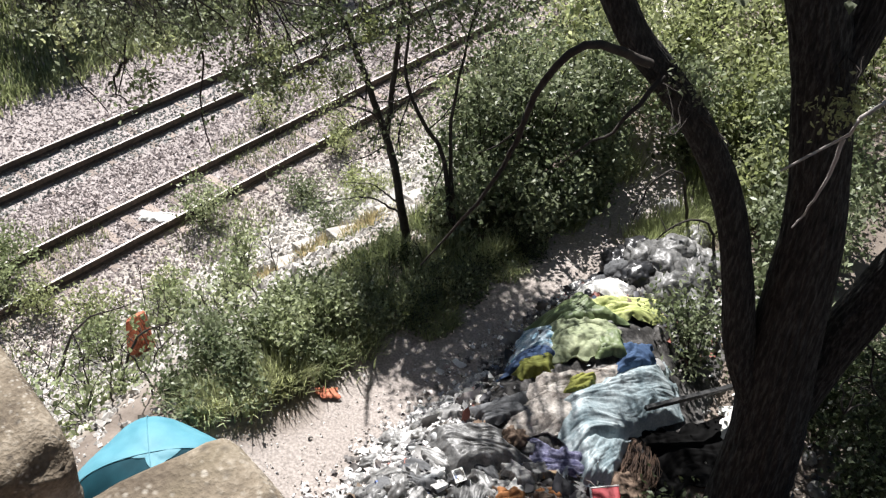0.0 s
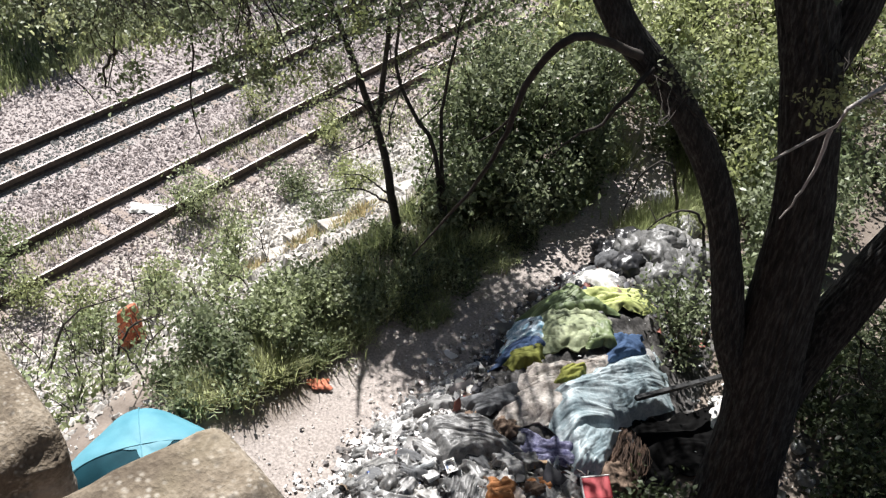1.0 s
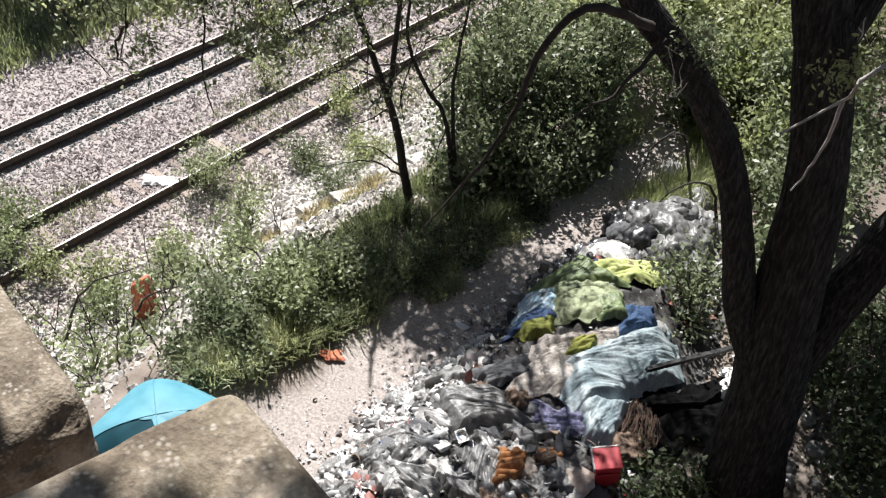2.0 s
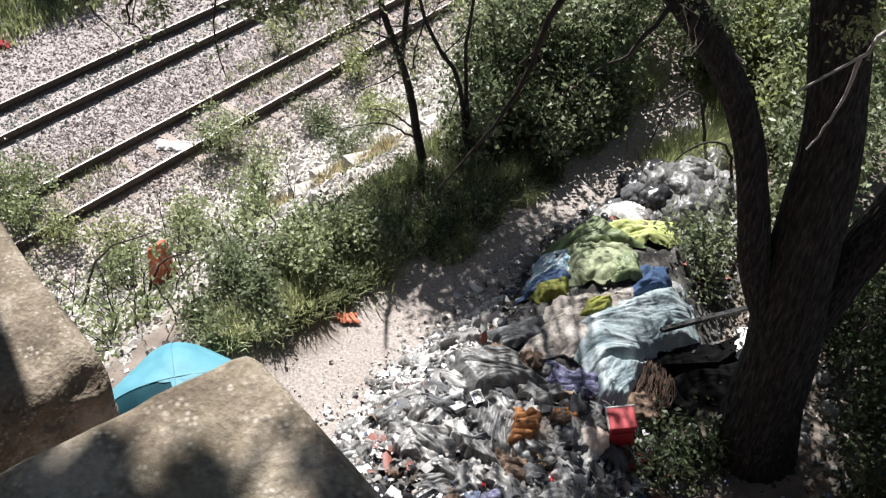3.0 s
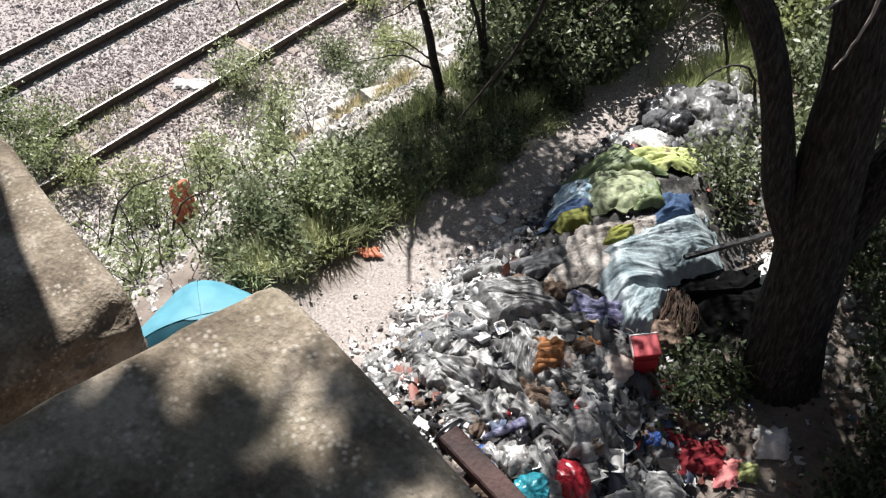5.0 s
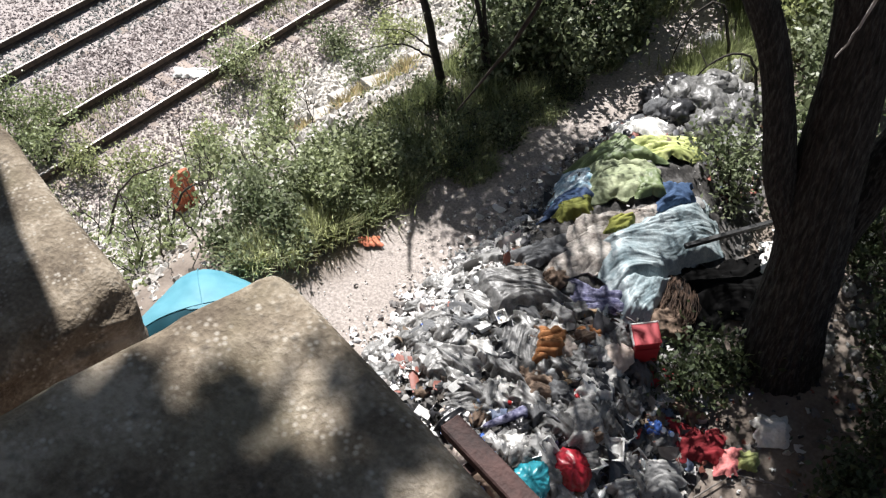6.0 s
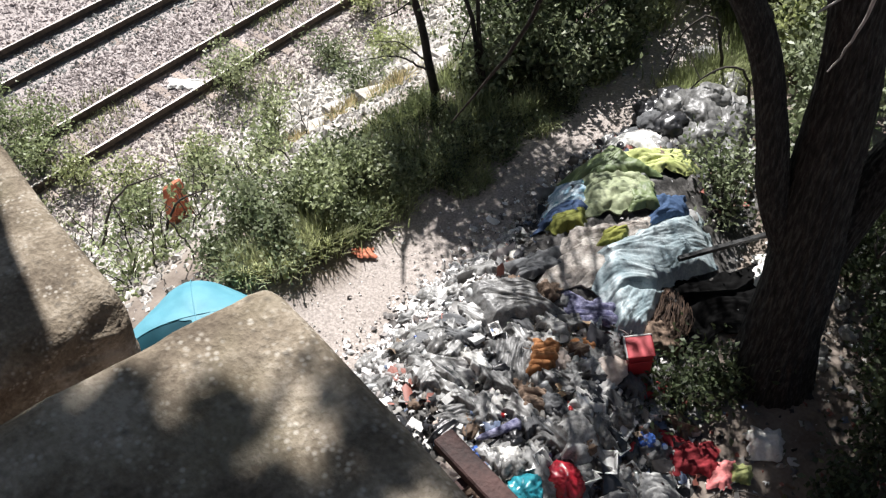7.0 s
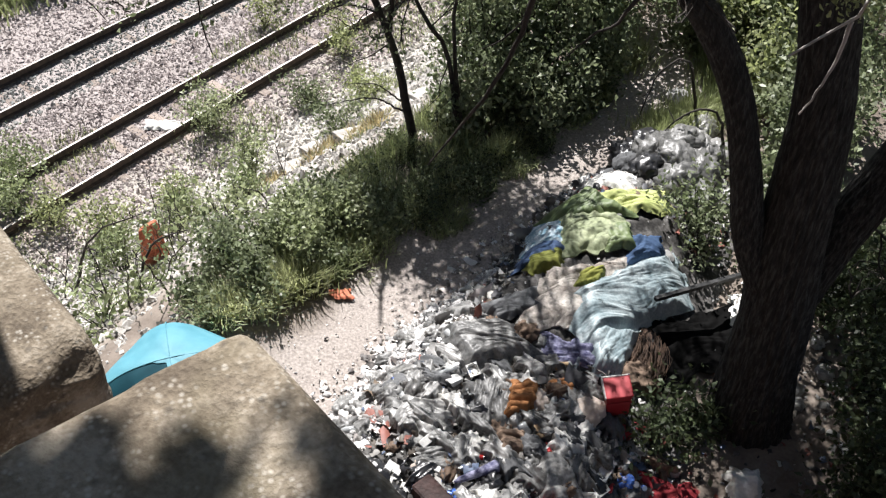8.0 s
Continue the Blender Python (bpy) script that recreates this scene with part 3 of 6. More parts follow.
def grass(name, n, place, height, material, label, lean=0.5, width=0.012):
    """Blades: bent three-step strips, thick at the root."""
    xy = place(n)
    n = len(xy)
    a = xy[:, 2] if xy.shape[1] > 2 else rng.uniform(0, 6.28, n)
    xy = xy[:, :2]
    z = surf(xy[:, 0], xy[:, 1])
    h = height * rng.uniform(0.5, 1.25, n)
    d = np.stack([np.cos(a), np.sin(a), np.zeros(n)], 1)
    s = np.stack([-np.sin(a), np.cos(a), np.zeros(n)], 1) * (width * rng.uniform(0.6, 1.3, n))[:, None]
    k = lean * rng.uniform(0.2, 1.3, n)
    base = np.stack([xy[:, 0], xy[:, 1], z - 0.01], 1)
    rows = []
    for u, w in ((0, 1.0), (0.5, 0.8), (1.0, 0.12)):
        c = base + d * (h * k * u * u)[:, None] + np.array([0, 0, 1.0]) * (h * u * (1 - 0.35 * k * u))[:, None]
        rows += [c - s * w, c + s * w]
    V = np.stack(rows, 1).reshape(-1, 3)
    o = 6 * np.arange(n)[:, None, None]
    F = (np.array([[0, 1, 3, 2], [2, 3, 5, 4]])[None] + o).reshape(-1, 4)
    return tagged(new(name, mesh_of(name, V, F, material)), label, "grass", kind="stuff")


def tufts(centres, r):
    c = np.asarray(centres, float)

    def place(n):
        i = rng.integers(0, len(c), n)
        d = rng.normal(0, 1, (n, 2)) * r
        return np.column_stack([c[i] + d, np.arctan2(d[:, 1], d[:, 0]) + rng.normal(0, 0.5, n)])
    return place


def strip(x0, x1, y0, y1, keep=None):
    def place(n):
        p = np.stack([rng.uniform(x0, x1, n), rng.uniform(y0, y1, n)], 1)
        return p if keep is None else p[keep(p)]
    return place


# brambles and weeds on the slope
for x, y, r, h, c, mt in ((-8.35, 5.8, 0.75, 0.9, 84, M_LEAF), (-8.6, 6.6, 0.7, 0.85, 84, M_LEAF_FRESH), (-8.05, 6.7, 0.6, 0.85, 66, M_LEAF_FRESH), (-7.8, 7.35, 0.55, 0.7, 60, M_LEAF_FRESH), (-8.8, 5.0, 0.45, 0.5, 36, M_LEAF), (-9.3, 5.9, 0.6, 0.6, 46, M_LEAF), (-8.5, 7.5, 0.65, 0.8, 60, M_LEAF), (-7.85, 5.45, 0.45, 0.5, 42, M_LEAF), (-9.2, 7.0, 0.45, 0.5, 20, M_LEAF_FRESH)):
    shrub("bramble_bush", x + 0.22, y + 0.26, r, h, int(c * 1.2), 28, 0.085, mt, "dense sunlit bramble bush at the top of the slope", "bramble", "brambles on the slope", stems=14, spread=0.10, narrow=0.62)
# thin ivy and bramble trails over the rubble, with broad leaves and bare stems
for x, y, r, h, c, mt in ((-10.4, 5.5, 0.9, 0.8, 34, M_LEAF_GREY), (-11.2, 6.7, 1.0, 0.9, 32, M_LEAF_GREY), (-12.6, 5.9, 1.1, 0.9, 28, M_LEAF_GREY), (-13.2, 7.9, 1.1, 0.8, 26, M_LEAF_FRESH), (-11.0, 8.2, 0.9, 0.8, 30, M_LEAF_FRESH), (-14.4, 6.8, 1.0, 0.9, 26, M_LEAF_GREY), (-9.9, 4.5, 0.9, 0.7, 34, M_LEAF_GREY), (-10.4, 7.3, 0.8, 0.9, 32, M_LEAF_FRESH), (-12.0, 4.7, 1.0, 0.8, 26, M_LEAF_GREY), (-14.9, 5.6, 0.9, 0.8, 22, M_LEAF_GREY), (-12.3, 7.1, 0.8, 0.8, 22, M_LEAF_FRESH)):
    shrub("ivy_trail", x, y, r, h, int(c * 0.62), 12, 0.12, mt, "thin trailing bramble and ivy over pale rubble", "bramble", "trails on the slope", stems=9, spread=0.14, narrow=0.7, low=0.1)
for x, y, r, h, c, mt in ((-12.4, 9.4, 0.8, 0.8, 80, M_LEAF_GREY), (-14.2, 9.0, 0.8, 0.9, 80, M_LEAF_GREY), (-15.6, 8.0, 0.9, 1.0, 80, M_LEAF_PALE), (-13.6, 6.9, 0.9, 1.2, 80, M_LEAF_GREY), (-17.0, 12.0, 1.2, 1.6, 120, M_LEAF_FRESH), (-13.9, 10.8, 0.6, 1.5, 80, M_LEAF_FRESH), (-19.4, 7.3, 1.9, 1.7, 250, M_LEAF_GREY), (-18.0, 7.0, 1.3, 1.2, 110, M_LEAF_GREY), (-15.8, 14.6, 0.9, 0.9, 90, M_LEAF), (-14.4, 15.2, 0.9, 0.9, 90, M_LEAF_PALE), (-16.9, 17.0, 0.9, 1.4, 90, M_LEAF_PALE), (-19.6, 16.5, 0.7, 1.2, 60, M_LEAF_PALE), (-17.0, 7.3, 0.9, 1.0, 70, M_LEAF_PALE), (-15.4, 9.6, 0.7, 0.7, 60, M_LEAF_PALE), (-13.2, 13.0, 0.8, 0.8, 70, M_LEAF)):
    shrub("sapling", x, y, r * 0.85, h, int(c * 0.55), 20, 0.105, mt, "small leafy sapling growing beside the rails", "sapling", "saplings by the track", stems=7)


for k in range(16):
    x, y = float(rng.uniform(-14.5, -9.0)), float(rng.uniform(4.8, 8.4))
    z = float(ground_z(x, y))
    q = rng.normal(0, 0.5, 2)
    P = smooth_path([(x, y, z - 0.1), (x + q[0] * 0.4, y + q[1] * 0.4, z + 0.7), (x + q[0], y + q[1], z + 1.1 + float(rng.uniform(0, 0.7)))], 12, 0.015)
    V, F = tubes([(P, np.linspace(0.017, 0.006, 12))] + [(smooth_path([P[i], P[i] + rng.normal(0, 0.16, 3) + np.array([0, 0, 0.12])], 5, 0.01), np.linspace(0.007, 0.003, 5)) for i in (4, 6, 8, 9, 10)], 5)
    tagged(new("dead_sapling", mesh_of("dead_sapling", V, F, M_TWIG)), "thin bare dark sapling standing in the brambles", "sapling", "dead saplings on the slope")


# the small tree with two stems, and the tall dark thicket behind it
def small_tree():
    ob = thing("young_tree", pose(0, 0, 0), "slender dark-stemmed young tree with sparse foliage on the slope edge", "tree")
    lines = [([(-8.33, 10.06, -0.45), (-8.49, 9.92, 1.0), (-8.67, 9.78, 1.97), (-8.88, 9.6, 2.86), (-9.08, 9.44, 3.6), (-9.24, 9.31, 4.21), (-9.5, 9.1, 6.0)], 0.085, 0.02),
             ([(-8.67, 9.78, 1.97), (-8.59, 9.85, 3.17), (-8.51, 9.91, 4.26), (-8.3, 10.0, 6.0)], 0.05, 0.015),
             ([(-7.83, 10.5, -0.1), (-7.83, 10.47, 0.46), (-7.93, 10.38, 1.59), (-8.23, 10.14, 2.31), (-8.44, 9.97, 2.99), (-8.44, 9.97, 3.74), (-8.5, 10, 5.4)], 0.05, 0.012),
             ([(-7.72, 10.56, -0.1), (-7.87, 10.44, 1.92), (-7.85, 10.46, 2.94), (-7.6, 10.7, 5)], 0.045, 0.012),
             ([(-8.5, 9.92, 0.53), (-8.9, 9.58, 0.8), (-9.49, 9.1, 0.64)], 0.022, 0.004), ([(-8.5, 9.92, 0.7), (-8.9, 9.7, 1.0), (-9.3, 9.4, 1.0)], 0.018, 0.004),
             ([(-8.75, 9.7, 2.3), (-8.91, 9.58, 2.46), (-9.25, 9.3, 2.49), (-9.56, 9.04, 2.26)], 0.022, 0.004)]
    paths = [(smooth_path(p, 18, 0.008), np.linspace(a, b, 18)) for p, a, b in lines]
    tips = []
    for k in range(26):
        P = paths[rng.integers(0, 4)][0]
        i = rng.integers(5, 18)
        grow(P[i], rng.normal(0, 1, 3) + (0, 0, 0.2), 0.9, 0.014, 1, paths, tips, kids=3)
    V, F = tubes(paths, 7)
    child(new("trunk", mesh_of("trunk", V, F, M_TWIG)), ob)
    tips = np.array(tips)
    hi = tips[tips[:, 2] > 4.2]
    lo = tips[(tips[:, 2] <= 4.2) & (tips[:, 2] > 1.6)][::3]
    V, F = leaf_quads(np.vstack([clumps(hi, 20, 0.3), clumps(lo, 9, 0.16)]), 0.085)
    child(new("crown", mesh_of("crown", V, F, M_LEAF)), ob)
    # two unseen leaf masses added sunward of path and verge to shade them
    leaf_mass(ob, (0, 0, 0), (-9.4, 11.6, 5.9), (1.8, 1.8, 1.2), 270, 26, 0.12, M_LEAF, (-9.0, 9.6, 4.6), "unseen leafy crown added to shade the path", 0.22, limbs=10)
    leaf_mass(ob, (0, 0, 0), (-11.4, 11.5, 6.3), (1.4, 1.7, 0.9), 55, 22, 0.12, M_LEAF, (-9.2, 9.4, 4.6), "unseen leafy crown added to shade the verge", 0.22, limbs=10)
    for c in ((-9.45, 9.15, 2.4), (-9.0, 9.5, 3.7), (-8.55, 9.9, 3.9), (-8.5, 10.0, 3.2), (-9.3, 9.2, 3.0), (-7.9, 10.5, 3.3), (-9.3, 9.3, 4.2)):
        leaf_mass(ob, (0, 0, 0), c, (0.38, 0.38, 0.3), 16, 12, 0.055, M_LEAF_PALE, (c[0] * 0.5 - 4.3, c[1] * 0.5 + 4.9, c[2] - 0.3), "pale leafy spray", 0.08, limbs=3, thick=0.009)


small_tree()
for x, y, r, h, c in ((-8.3, 11.9, 1.1, 2.6, 260), (-7.6, 12.8, 1.1, 3.2, 300), (-8.9, 13.2, 1.2, 3.6, 300), (-7.4, 11.5, 0.7, 1.5, 150), (-7.3, 14.2, 1.0, 3.0, 240), (-9.8, 14.8, 1.3, 3.6, 260), (-6.95, 11.5, 0.6, 1.0, 130), (-6.75, 12.5, 0.6, 1.3, 140), (-6.75, 13.4, 0.7, 1.6, 150), (-8.0, 10.9, 0.7, 1.3, 130)):
    shrub("thicket", x, y, r, h, int(c * 0.55), 28, 0.118, M_LEAF, "tall dense dark green thicket beside the footpath", "thicket", "thickets along the path", stems=16, spread=0.17, low=0.1)

# most of these thickets have sunlight put into their pale leaf colour
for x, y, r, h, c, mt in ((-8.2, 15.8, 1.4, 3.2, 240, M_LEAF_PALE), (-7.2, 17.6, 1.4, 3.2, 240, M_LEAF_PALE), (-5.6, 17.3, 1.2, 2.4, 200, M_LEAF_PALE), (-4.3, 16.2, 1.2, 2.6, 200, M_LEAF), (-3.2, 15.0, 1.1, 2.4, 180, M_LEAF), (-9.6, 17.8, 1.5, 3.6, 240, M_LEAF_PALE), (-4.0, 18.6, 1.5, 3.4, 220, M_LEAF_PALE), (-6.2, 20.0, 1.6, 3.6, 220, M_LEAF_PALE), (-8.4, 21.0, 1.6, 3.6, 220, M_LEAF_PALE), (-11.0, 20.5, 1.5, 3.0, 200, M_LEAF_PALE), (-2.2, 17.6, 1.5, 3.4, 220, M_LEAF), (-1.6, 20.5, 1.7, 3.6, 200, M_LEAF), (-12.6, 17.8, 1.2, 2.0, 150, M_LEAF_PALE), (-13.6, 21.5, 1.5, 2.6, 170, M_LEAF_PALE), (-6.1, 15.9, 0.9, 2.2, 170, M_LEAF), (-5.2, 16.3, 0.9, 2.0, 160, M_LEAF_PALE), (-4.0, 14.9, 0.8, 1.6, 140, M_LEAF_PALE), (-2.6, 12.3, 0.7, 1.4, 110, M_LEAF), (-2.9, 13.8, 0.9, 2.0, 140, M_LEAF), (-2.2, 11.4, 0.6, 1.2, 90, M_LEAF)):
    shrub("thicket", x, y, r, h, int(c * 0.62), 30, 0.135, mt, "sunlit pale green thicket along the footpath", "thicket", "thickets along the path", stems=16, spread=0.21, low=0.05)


# trees further along the line and across it
def bank_tree(x, y, h, r, n_limb, material, label, per=16, size=0.12, spread=0.3, trunk_r=0.14, low=0.25):
    z0 = float(ground_z(x, y))
    ob = thing("tree", pose(x, y, z0), label, "tree", "trees along the railway")
    top = np.array([rng.normal(0, 0.5), rng.normal(0, 0.5), h * 0.9])
    P = smooth_path([(0, 0, -0.3), (rng.normal(0, 0.15), rng.normal(0, 0.15), h * 0.45), top], 12)
    paths, tips = [(P, np.linspace(trunk_r, trunk_r * 0.2, 12))], []
    for i in range(n_limb):
        k = low + (1 - low) * (i + rng.uniform()) / n_limb
        a = rng.uniform(0, 6.28)
        grow(P[min(11, int(k * 11.9))], (math.cos(a), math.sin(a), 0.35), r * (1.15 - 0.6 * k), trunk_r * 0.35, 1, paths, tips, kids=5)
    V, F = tubes(paths, 6)
    child(new("trunk", mesh_of("trunk", V, F, M_TWIG)), ob)
    V, F = leaf_quads(clumps(np.array(tips), per, spread), size)
    child(new("crown", mesh_of("crown", V, F, material)), ob)
    return ob


for x, y, h, r, mt in ((-7.0, 24.0, 6.5, 2.6, M_LEAF), (-3.0, 22.0, 6.5, 2.6, M_LEAF_PALE), (-11.5, 23.5, 5.5, 2.3, M_LEAF_PALE), (-10.5, 28, 7, 3, M_LEAF), (-5, 29, 8, 3.2, M_LEAF), (0.8, 25, 7, 3, M_LEAF), (-15, 31, 6, 2.6, M_LEAF)):
    bank_tree(x, y, h, r, 22, mt, "leafy tree in sun along the footpath")
for x, y, h, r, mt in ((-29.5, 15.5, 2.6, 1.5, M_LEAF), (-31, 18.5, 3.0, 1.6, M_LEAF), (-29.0, 21.5, 2.8, 1.6, M_LEAF), (-33, 13, 3, 1.6, M_LEAF), (-27.5, 25, 5, 2.3, M_LEAF), (-32, 22, 6, 2.6, M_LEAF_SHADE), (-25.8, 30, 5, 2.2, M_LEAF)):
    bank_tree(x, y, h, r, 18, mt, "dark leafy tree on the bank across the tracks", per=13, size=0.15)
# tree by the bridge, whose crown hangs over the parapet and into the view
hang = bank_tree(-9.6, 1.6, 13.5, 4.2, 30, M_LEAF, "tall tree beside the bridge with drooping twigs", per=12, size=0.10, spread=0.3, trunk_r=0.22, low=0.82)
paths = []
for line in ([(-8.6, 4.2, 6.9), (-8.17, 4.38, 6.03), (-8.16, 4.39, 5.69), (-8.09, 4.45, 5.27), (-7.9, 4.6, 4.89)], [(-7.9, 4.5, 6.9), (-7.61, 4.84, 6.08), (-7.69, 4.78, 5.6), (-7.79, 4.7, 5.1)], [(-7.69, 4.78, 5.5), (-7.8, 4.68, 5.2), (-7.72, 4.78, 4.95)], [(-7.6, 4.9, 7.0), (-7.14, 5.23, 6.11), (-7.1, 5.26, 5.52), (-7.17, 5.21, 5.01), (-7.12, 5.25, 4.48)], [(-7.1, 5.3, 7.0), (-6.69, 5.61, 6.14), (-6.67, 5.62, 5.68), (-6.51, 5.75, 5.32)], [(-9.6, 1.9, 9.5), (-8.9, 3.4, 8.0), (-8.6, 4.2, 6.9)], [(-9.6, 1.8, 9.8), (-8.6, 3.4, 8.3), (-7.9, 4.5, 6.9)], [(-9.6, 1.8, 9.9), (-8.4, 3.5, 8.5), (-7.1, 5.3, 7.0)], [(-8.4, 3.5, 8.5), (-7.9, 4.2, 7.8), (-7.6, 4.9, 7.0)]):
    n = 14
    top = line[0][2] > 8
    paths.append((smooth_path(line, n, 0.012) - np.array([-9.6, 1.6, float(ground_z(-9.6, 1.6))]), np.linspace(0.05, 0.03, n) if top else np.linspace(0.019, 0.006, n)))
V, F = tubes(paths, 6)
child(new("twig_spray", mesh_of("twig_spray", V, F, M_TWIG)), hang, "thin drooping twigs")
# unseen leaf masses added over the parapet, to keep sky and sun off it
leaf_mass(hang, (-9.6, 1.6, float(ground_z(-9.6, 1.6))), (0.2, -2.2, 13.0), (2.6, 2.0, 1.2), 380, 26, 0.13, M_LEAF, (-8.0, 0.6, 11.5), "unseen leaf mass added above the bridge deck to block sky light", 0.25, limbs=10)
# unseen leaf clumps added sunward of the near coping block to shade it
sd = np.array([_d.x, _d.y, _d.z])
shade_clumps = []
BR = np.array(BRIDGE.to_3x3())
for k in range(1500):
    px, py = rng.uniform(-0.62, 0.2), rng.uniform(-0.2, 0.30)
    # no leaves over tip and gap, so sun reaches the stone there
    tip = px < -0.482 - 0.3 * max(0.0, 0.20 - py) and py > 0.10
    gap = math.hypot((px + 0.425) * 1.15, (py - 0.19) * 0.85) < 0.058 or math.hypot(px + 0.30, py - 0.235) < 0.06
    if not (tip or gap):
        shade_clumps.append(BR @ np.array([px, py, 9.27]) + sd * rng.uniform(2.4, 3.2))
shade_clumps = np.array(shade_clumps) - np.array([-9.6, 1.6, float(ground_z(-9.6, 1.6))])
V, F = leaf_quads(clumps(shade_clumps, 8, 0.018), 0.05)
child(new("bough_leaves", mesh_of("bough_leaves", V, F, M_LEAF)), hang, "unseen leaves added to dapple the near coping block with shade")
# unseen stout limb added over the parapet; its straight shadow crosses the lower coping block
P = smooth_path([(0, 0.1, 11.6), (3.0, -0.1, 10.9), (6.32, -0.46, 10.41), (7.72, -0.87, 10.41), (7.86, -0.91, 10.41), (8.0, -0.9, 10.6)], 28) - np.array([0, 0, float(ground_z(-9.6, 1.6))])
V, F = tubes([(P, np.interp(np.arange(28), [0, 18, 26, 27], [0.24, 0.225, 0.21, 0.05]))], 20)
child(new("limb", mesh_of("limb", V, F, M_BARK)), hang, "unseen stout limb added to shade the lower coping block")
# thin unseen boughs reaching out to the added leaves
z9 = 9.2 + sd[2] * 2.8 - float(ground_z(-9.6, 1.6))
V, F = tubes([(smooth_path([(0, 0.1, 8.6), (2.6, 0.4, z9 - 1.2), (6.2, 0.4, z9 - 0.1), (8.2, 0.3, z9)], 16, 0.03), np.linspace(0.05, 0.010, 16)), (smooth_path([(5.2, 0.4, z9 - 0.3), (6.6, 0.15, z9), (7.8, -0.1, z9 + 0.1)], 8, 0.03), np.linspace(0.012, 0.006, 8))], 7)
child(new("bough", mesh_of("bough", V, F, M_TWIG)), hang)
for cx, cy, cz in ((-7.9, 4.6, 6.0), (-7.3, 5.1, 5.95), (-7.0, 5.35, 5.8), (-6.7, 5.6, 5.6), (-6.55, 5.72, 5.25), (-6.2, 6.0, 5.95), (-5.9, 6.3, 6.0), (-6.9, 5.5, 6.15)):
    leaf_mass(hang, (-9.6, 1.6, float(ground_z(-9.6, 1.6))), (cx, cy, cz), (0.36, 0.36, 0.32), 24, 12, 0.06, M_LEAF, (cx - 0.5, cy - 0.4, 7.0), "drooping leafy spray", 0.07, limbs=3, thick=0.012)
for i, (cx, cy, cz) in enumerate(((-8.06, 4.84, 5.75), (-7.97, 4.75, 5.59), (-7.64, 5.05, 5.65), (-7.49, 5.13, 5.62), (-7.47, 4.83, 5.3), (-7.34, 5.34, 5.72), (-7.23, 5.55, 5.84), (-6.66, 5.59, 5.45), (-6.5, 5.65, 5.39), (-6.6, 5.86, 5.68), (-6.4, 6.2, 5.88), (-6.09, 6.12, 5.56), (-5.85, 6.11, 5.38), (-8.65, 4.38, 5.73), (-8.34, 4.61, 5.73))):
    leaf_mass(hang, (-9.6, 1.6, float(ground_z(-9.6, 1.6))), (cx, cy, cz), (0.15, 0.15, 0.2), 13, 9, 0.062, M_LEAF_FRESH if i % 3 == 0 else M_LEAF, (cx - 0.2, cy - 0.15, cz + 0.7), "drooping leafy spray", 0.055, limbs=2, thick=0.008)
for i, (cx, cy, cz) in enumerate(((-7.2, 3.96, 6.19), (-7.08, 4.23, 6.35), (-6.9, 4.43, 6.24), (-6.66, 4.57, 6.05), (-6.61, 4.89, 6.2), (-6.37, 5.13, 6.19), (-6.15, 5.25, 5.95), (-6.07, 5.54, 6.2), (-5.88, 5.79, 6.26), (-5.61, 5.95, 6.12), (-5.42, 6.2, 6.23), (-5.14, 6.36, 6.13), (-5.83, 5.43, 5.75), (-6.25, 4.99, 5.75))):
    leaf_mass(hang, (-9.6, 1.6, float(ground_z(-9.6, 1.6))), (cx, cy, cz), (0.2, 0.2, 0.16), 15, 9, 0.06, M_LEAF_PALE if i % 3 == 0 else M_LEAF, (cx - 0.25, cy - 0.2, cz + 0.75), "drooping leafy spray", 0.06, limbs=3, thick=0.009)
hc = np.concatenate([p[0][4:] for p in paths[:5]])
V, F = leaf_quads(clumps(hc, 5, 0.12), 0.07)
child(new("foliage", mesh_of("foliage", V, F, M_LEAF)), hang)

# low growth round the heap and under the big tree, partly in shade-toned leaves
for x, y, r, h, c, mt in ((-2.0, 7.3, 0.6, 0.6, 42, M_LEAF_SHADE), (-1.7, 7.7, 0.5, 0.6, 34, M_LEAF_SHADE), (-2.2, 6.9, 0.5, 0.4, 30, M_LEAF_SHADE), (-3.4, 10.7, 0.75, 1.1, 40, M_LEAF), (-3.1, 10.3, 0.6, 0.8, 28, M_LEAF), (-2.4, 10.9, 0.7, 1.0, 50, M_LEAF), (-1.2, 10.5, 0.9, 1.6, 110, M_LEAF_SHADE), (-0.2, 9.5, 0.9, 1.6, 110, M_LEAF_SHADE), (0.6, 9.0, 0.9, 2.2, 120, M_LEAF_SHADE), (-0.4, 12.0, 1.2, 2.6, 160, M_LEAF_SHADE), (1.2, 10.5, 1.2, 3.0, 160, M_LEAF_SHADE), (-2.8, 13.2, 1.0, 2.2, 140, M_LEAF), (0.4, 14, 1.3, 3.2, 170, M_LEAF), (0.3, 8.2, 0.8, 1.4, 110, M_LEAF_SHADE), (-0.3, 10.8, 0.9, 1.8, 120, M_LEAF_SHADE), (0.9, 7.6, 0.8, 1.6, 110, M_LEAF_SHADE), (1.4, 9.0, 1.0, 2.4, 130, M_LEAF_SHADE), (0.2, 7.2, 0.5, 0.7, 60, M_LEAF_SHADE), (-1.4, 11.6, 0.8, 1.6, 110, M_LEAF)):
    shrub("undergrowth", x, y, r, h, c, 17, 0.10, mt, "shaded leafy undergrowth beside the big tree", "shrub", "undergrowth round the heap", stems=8)

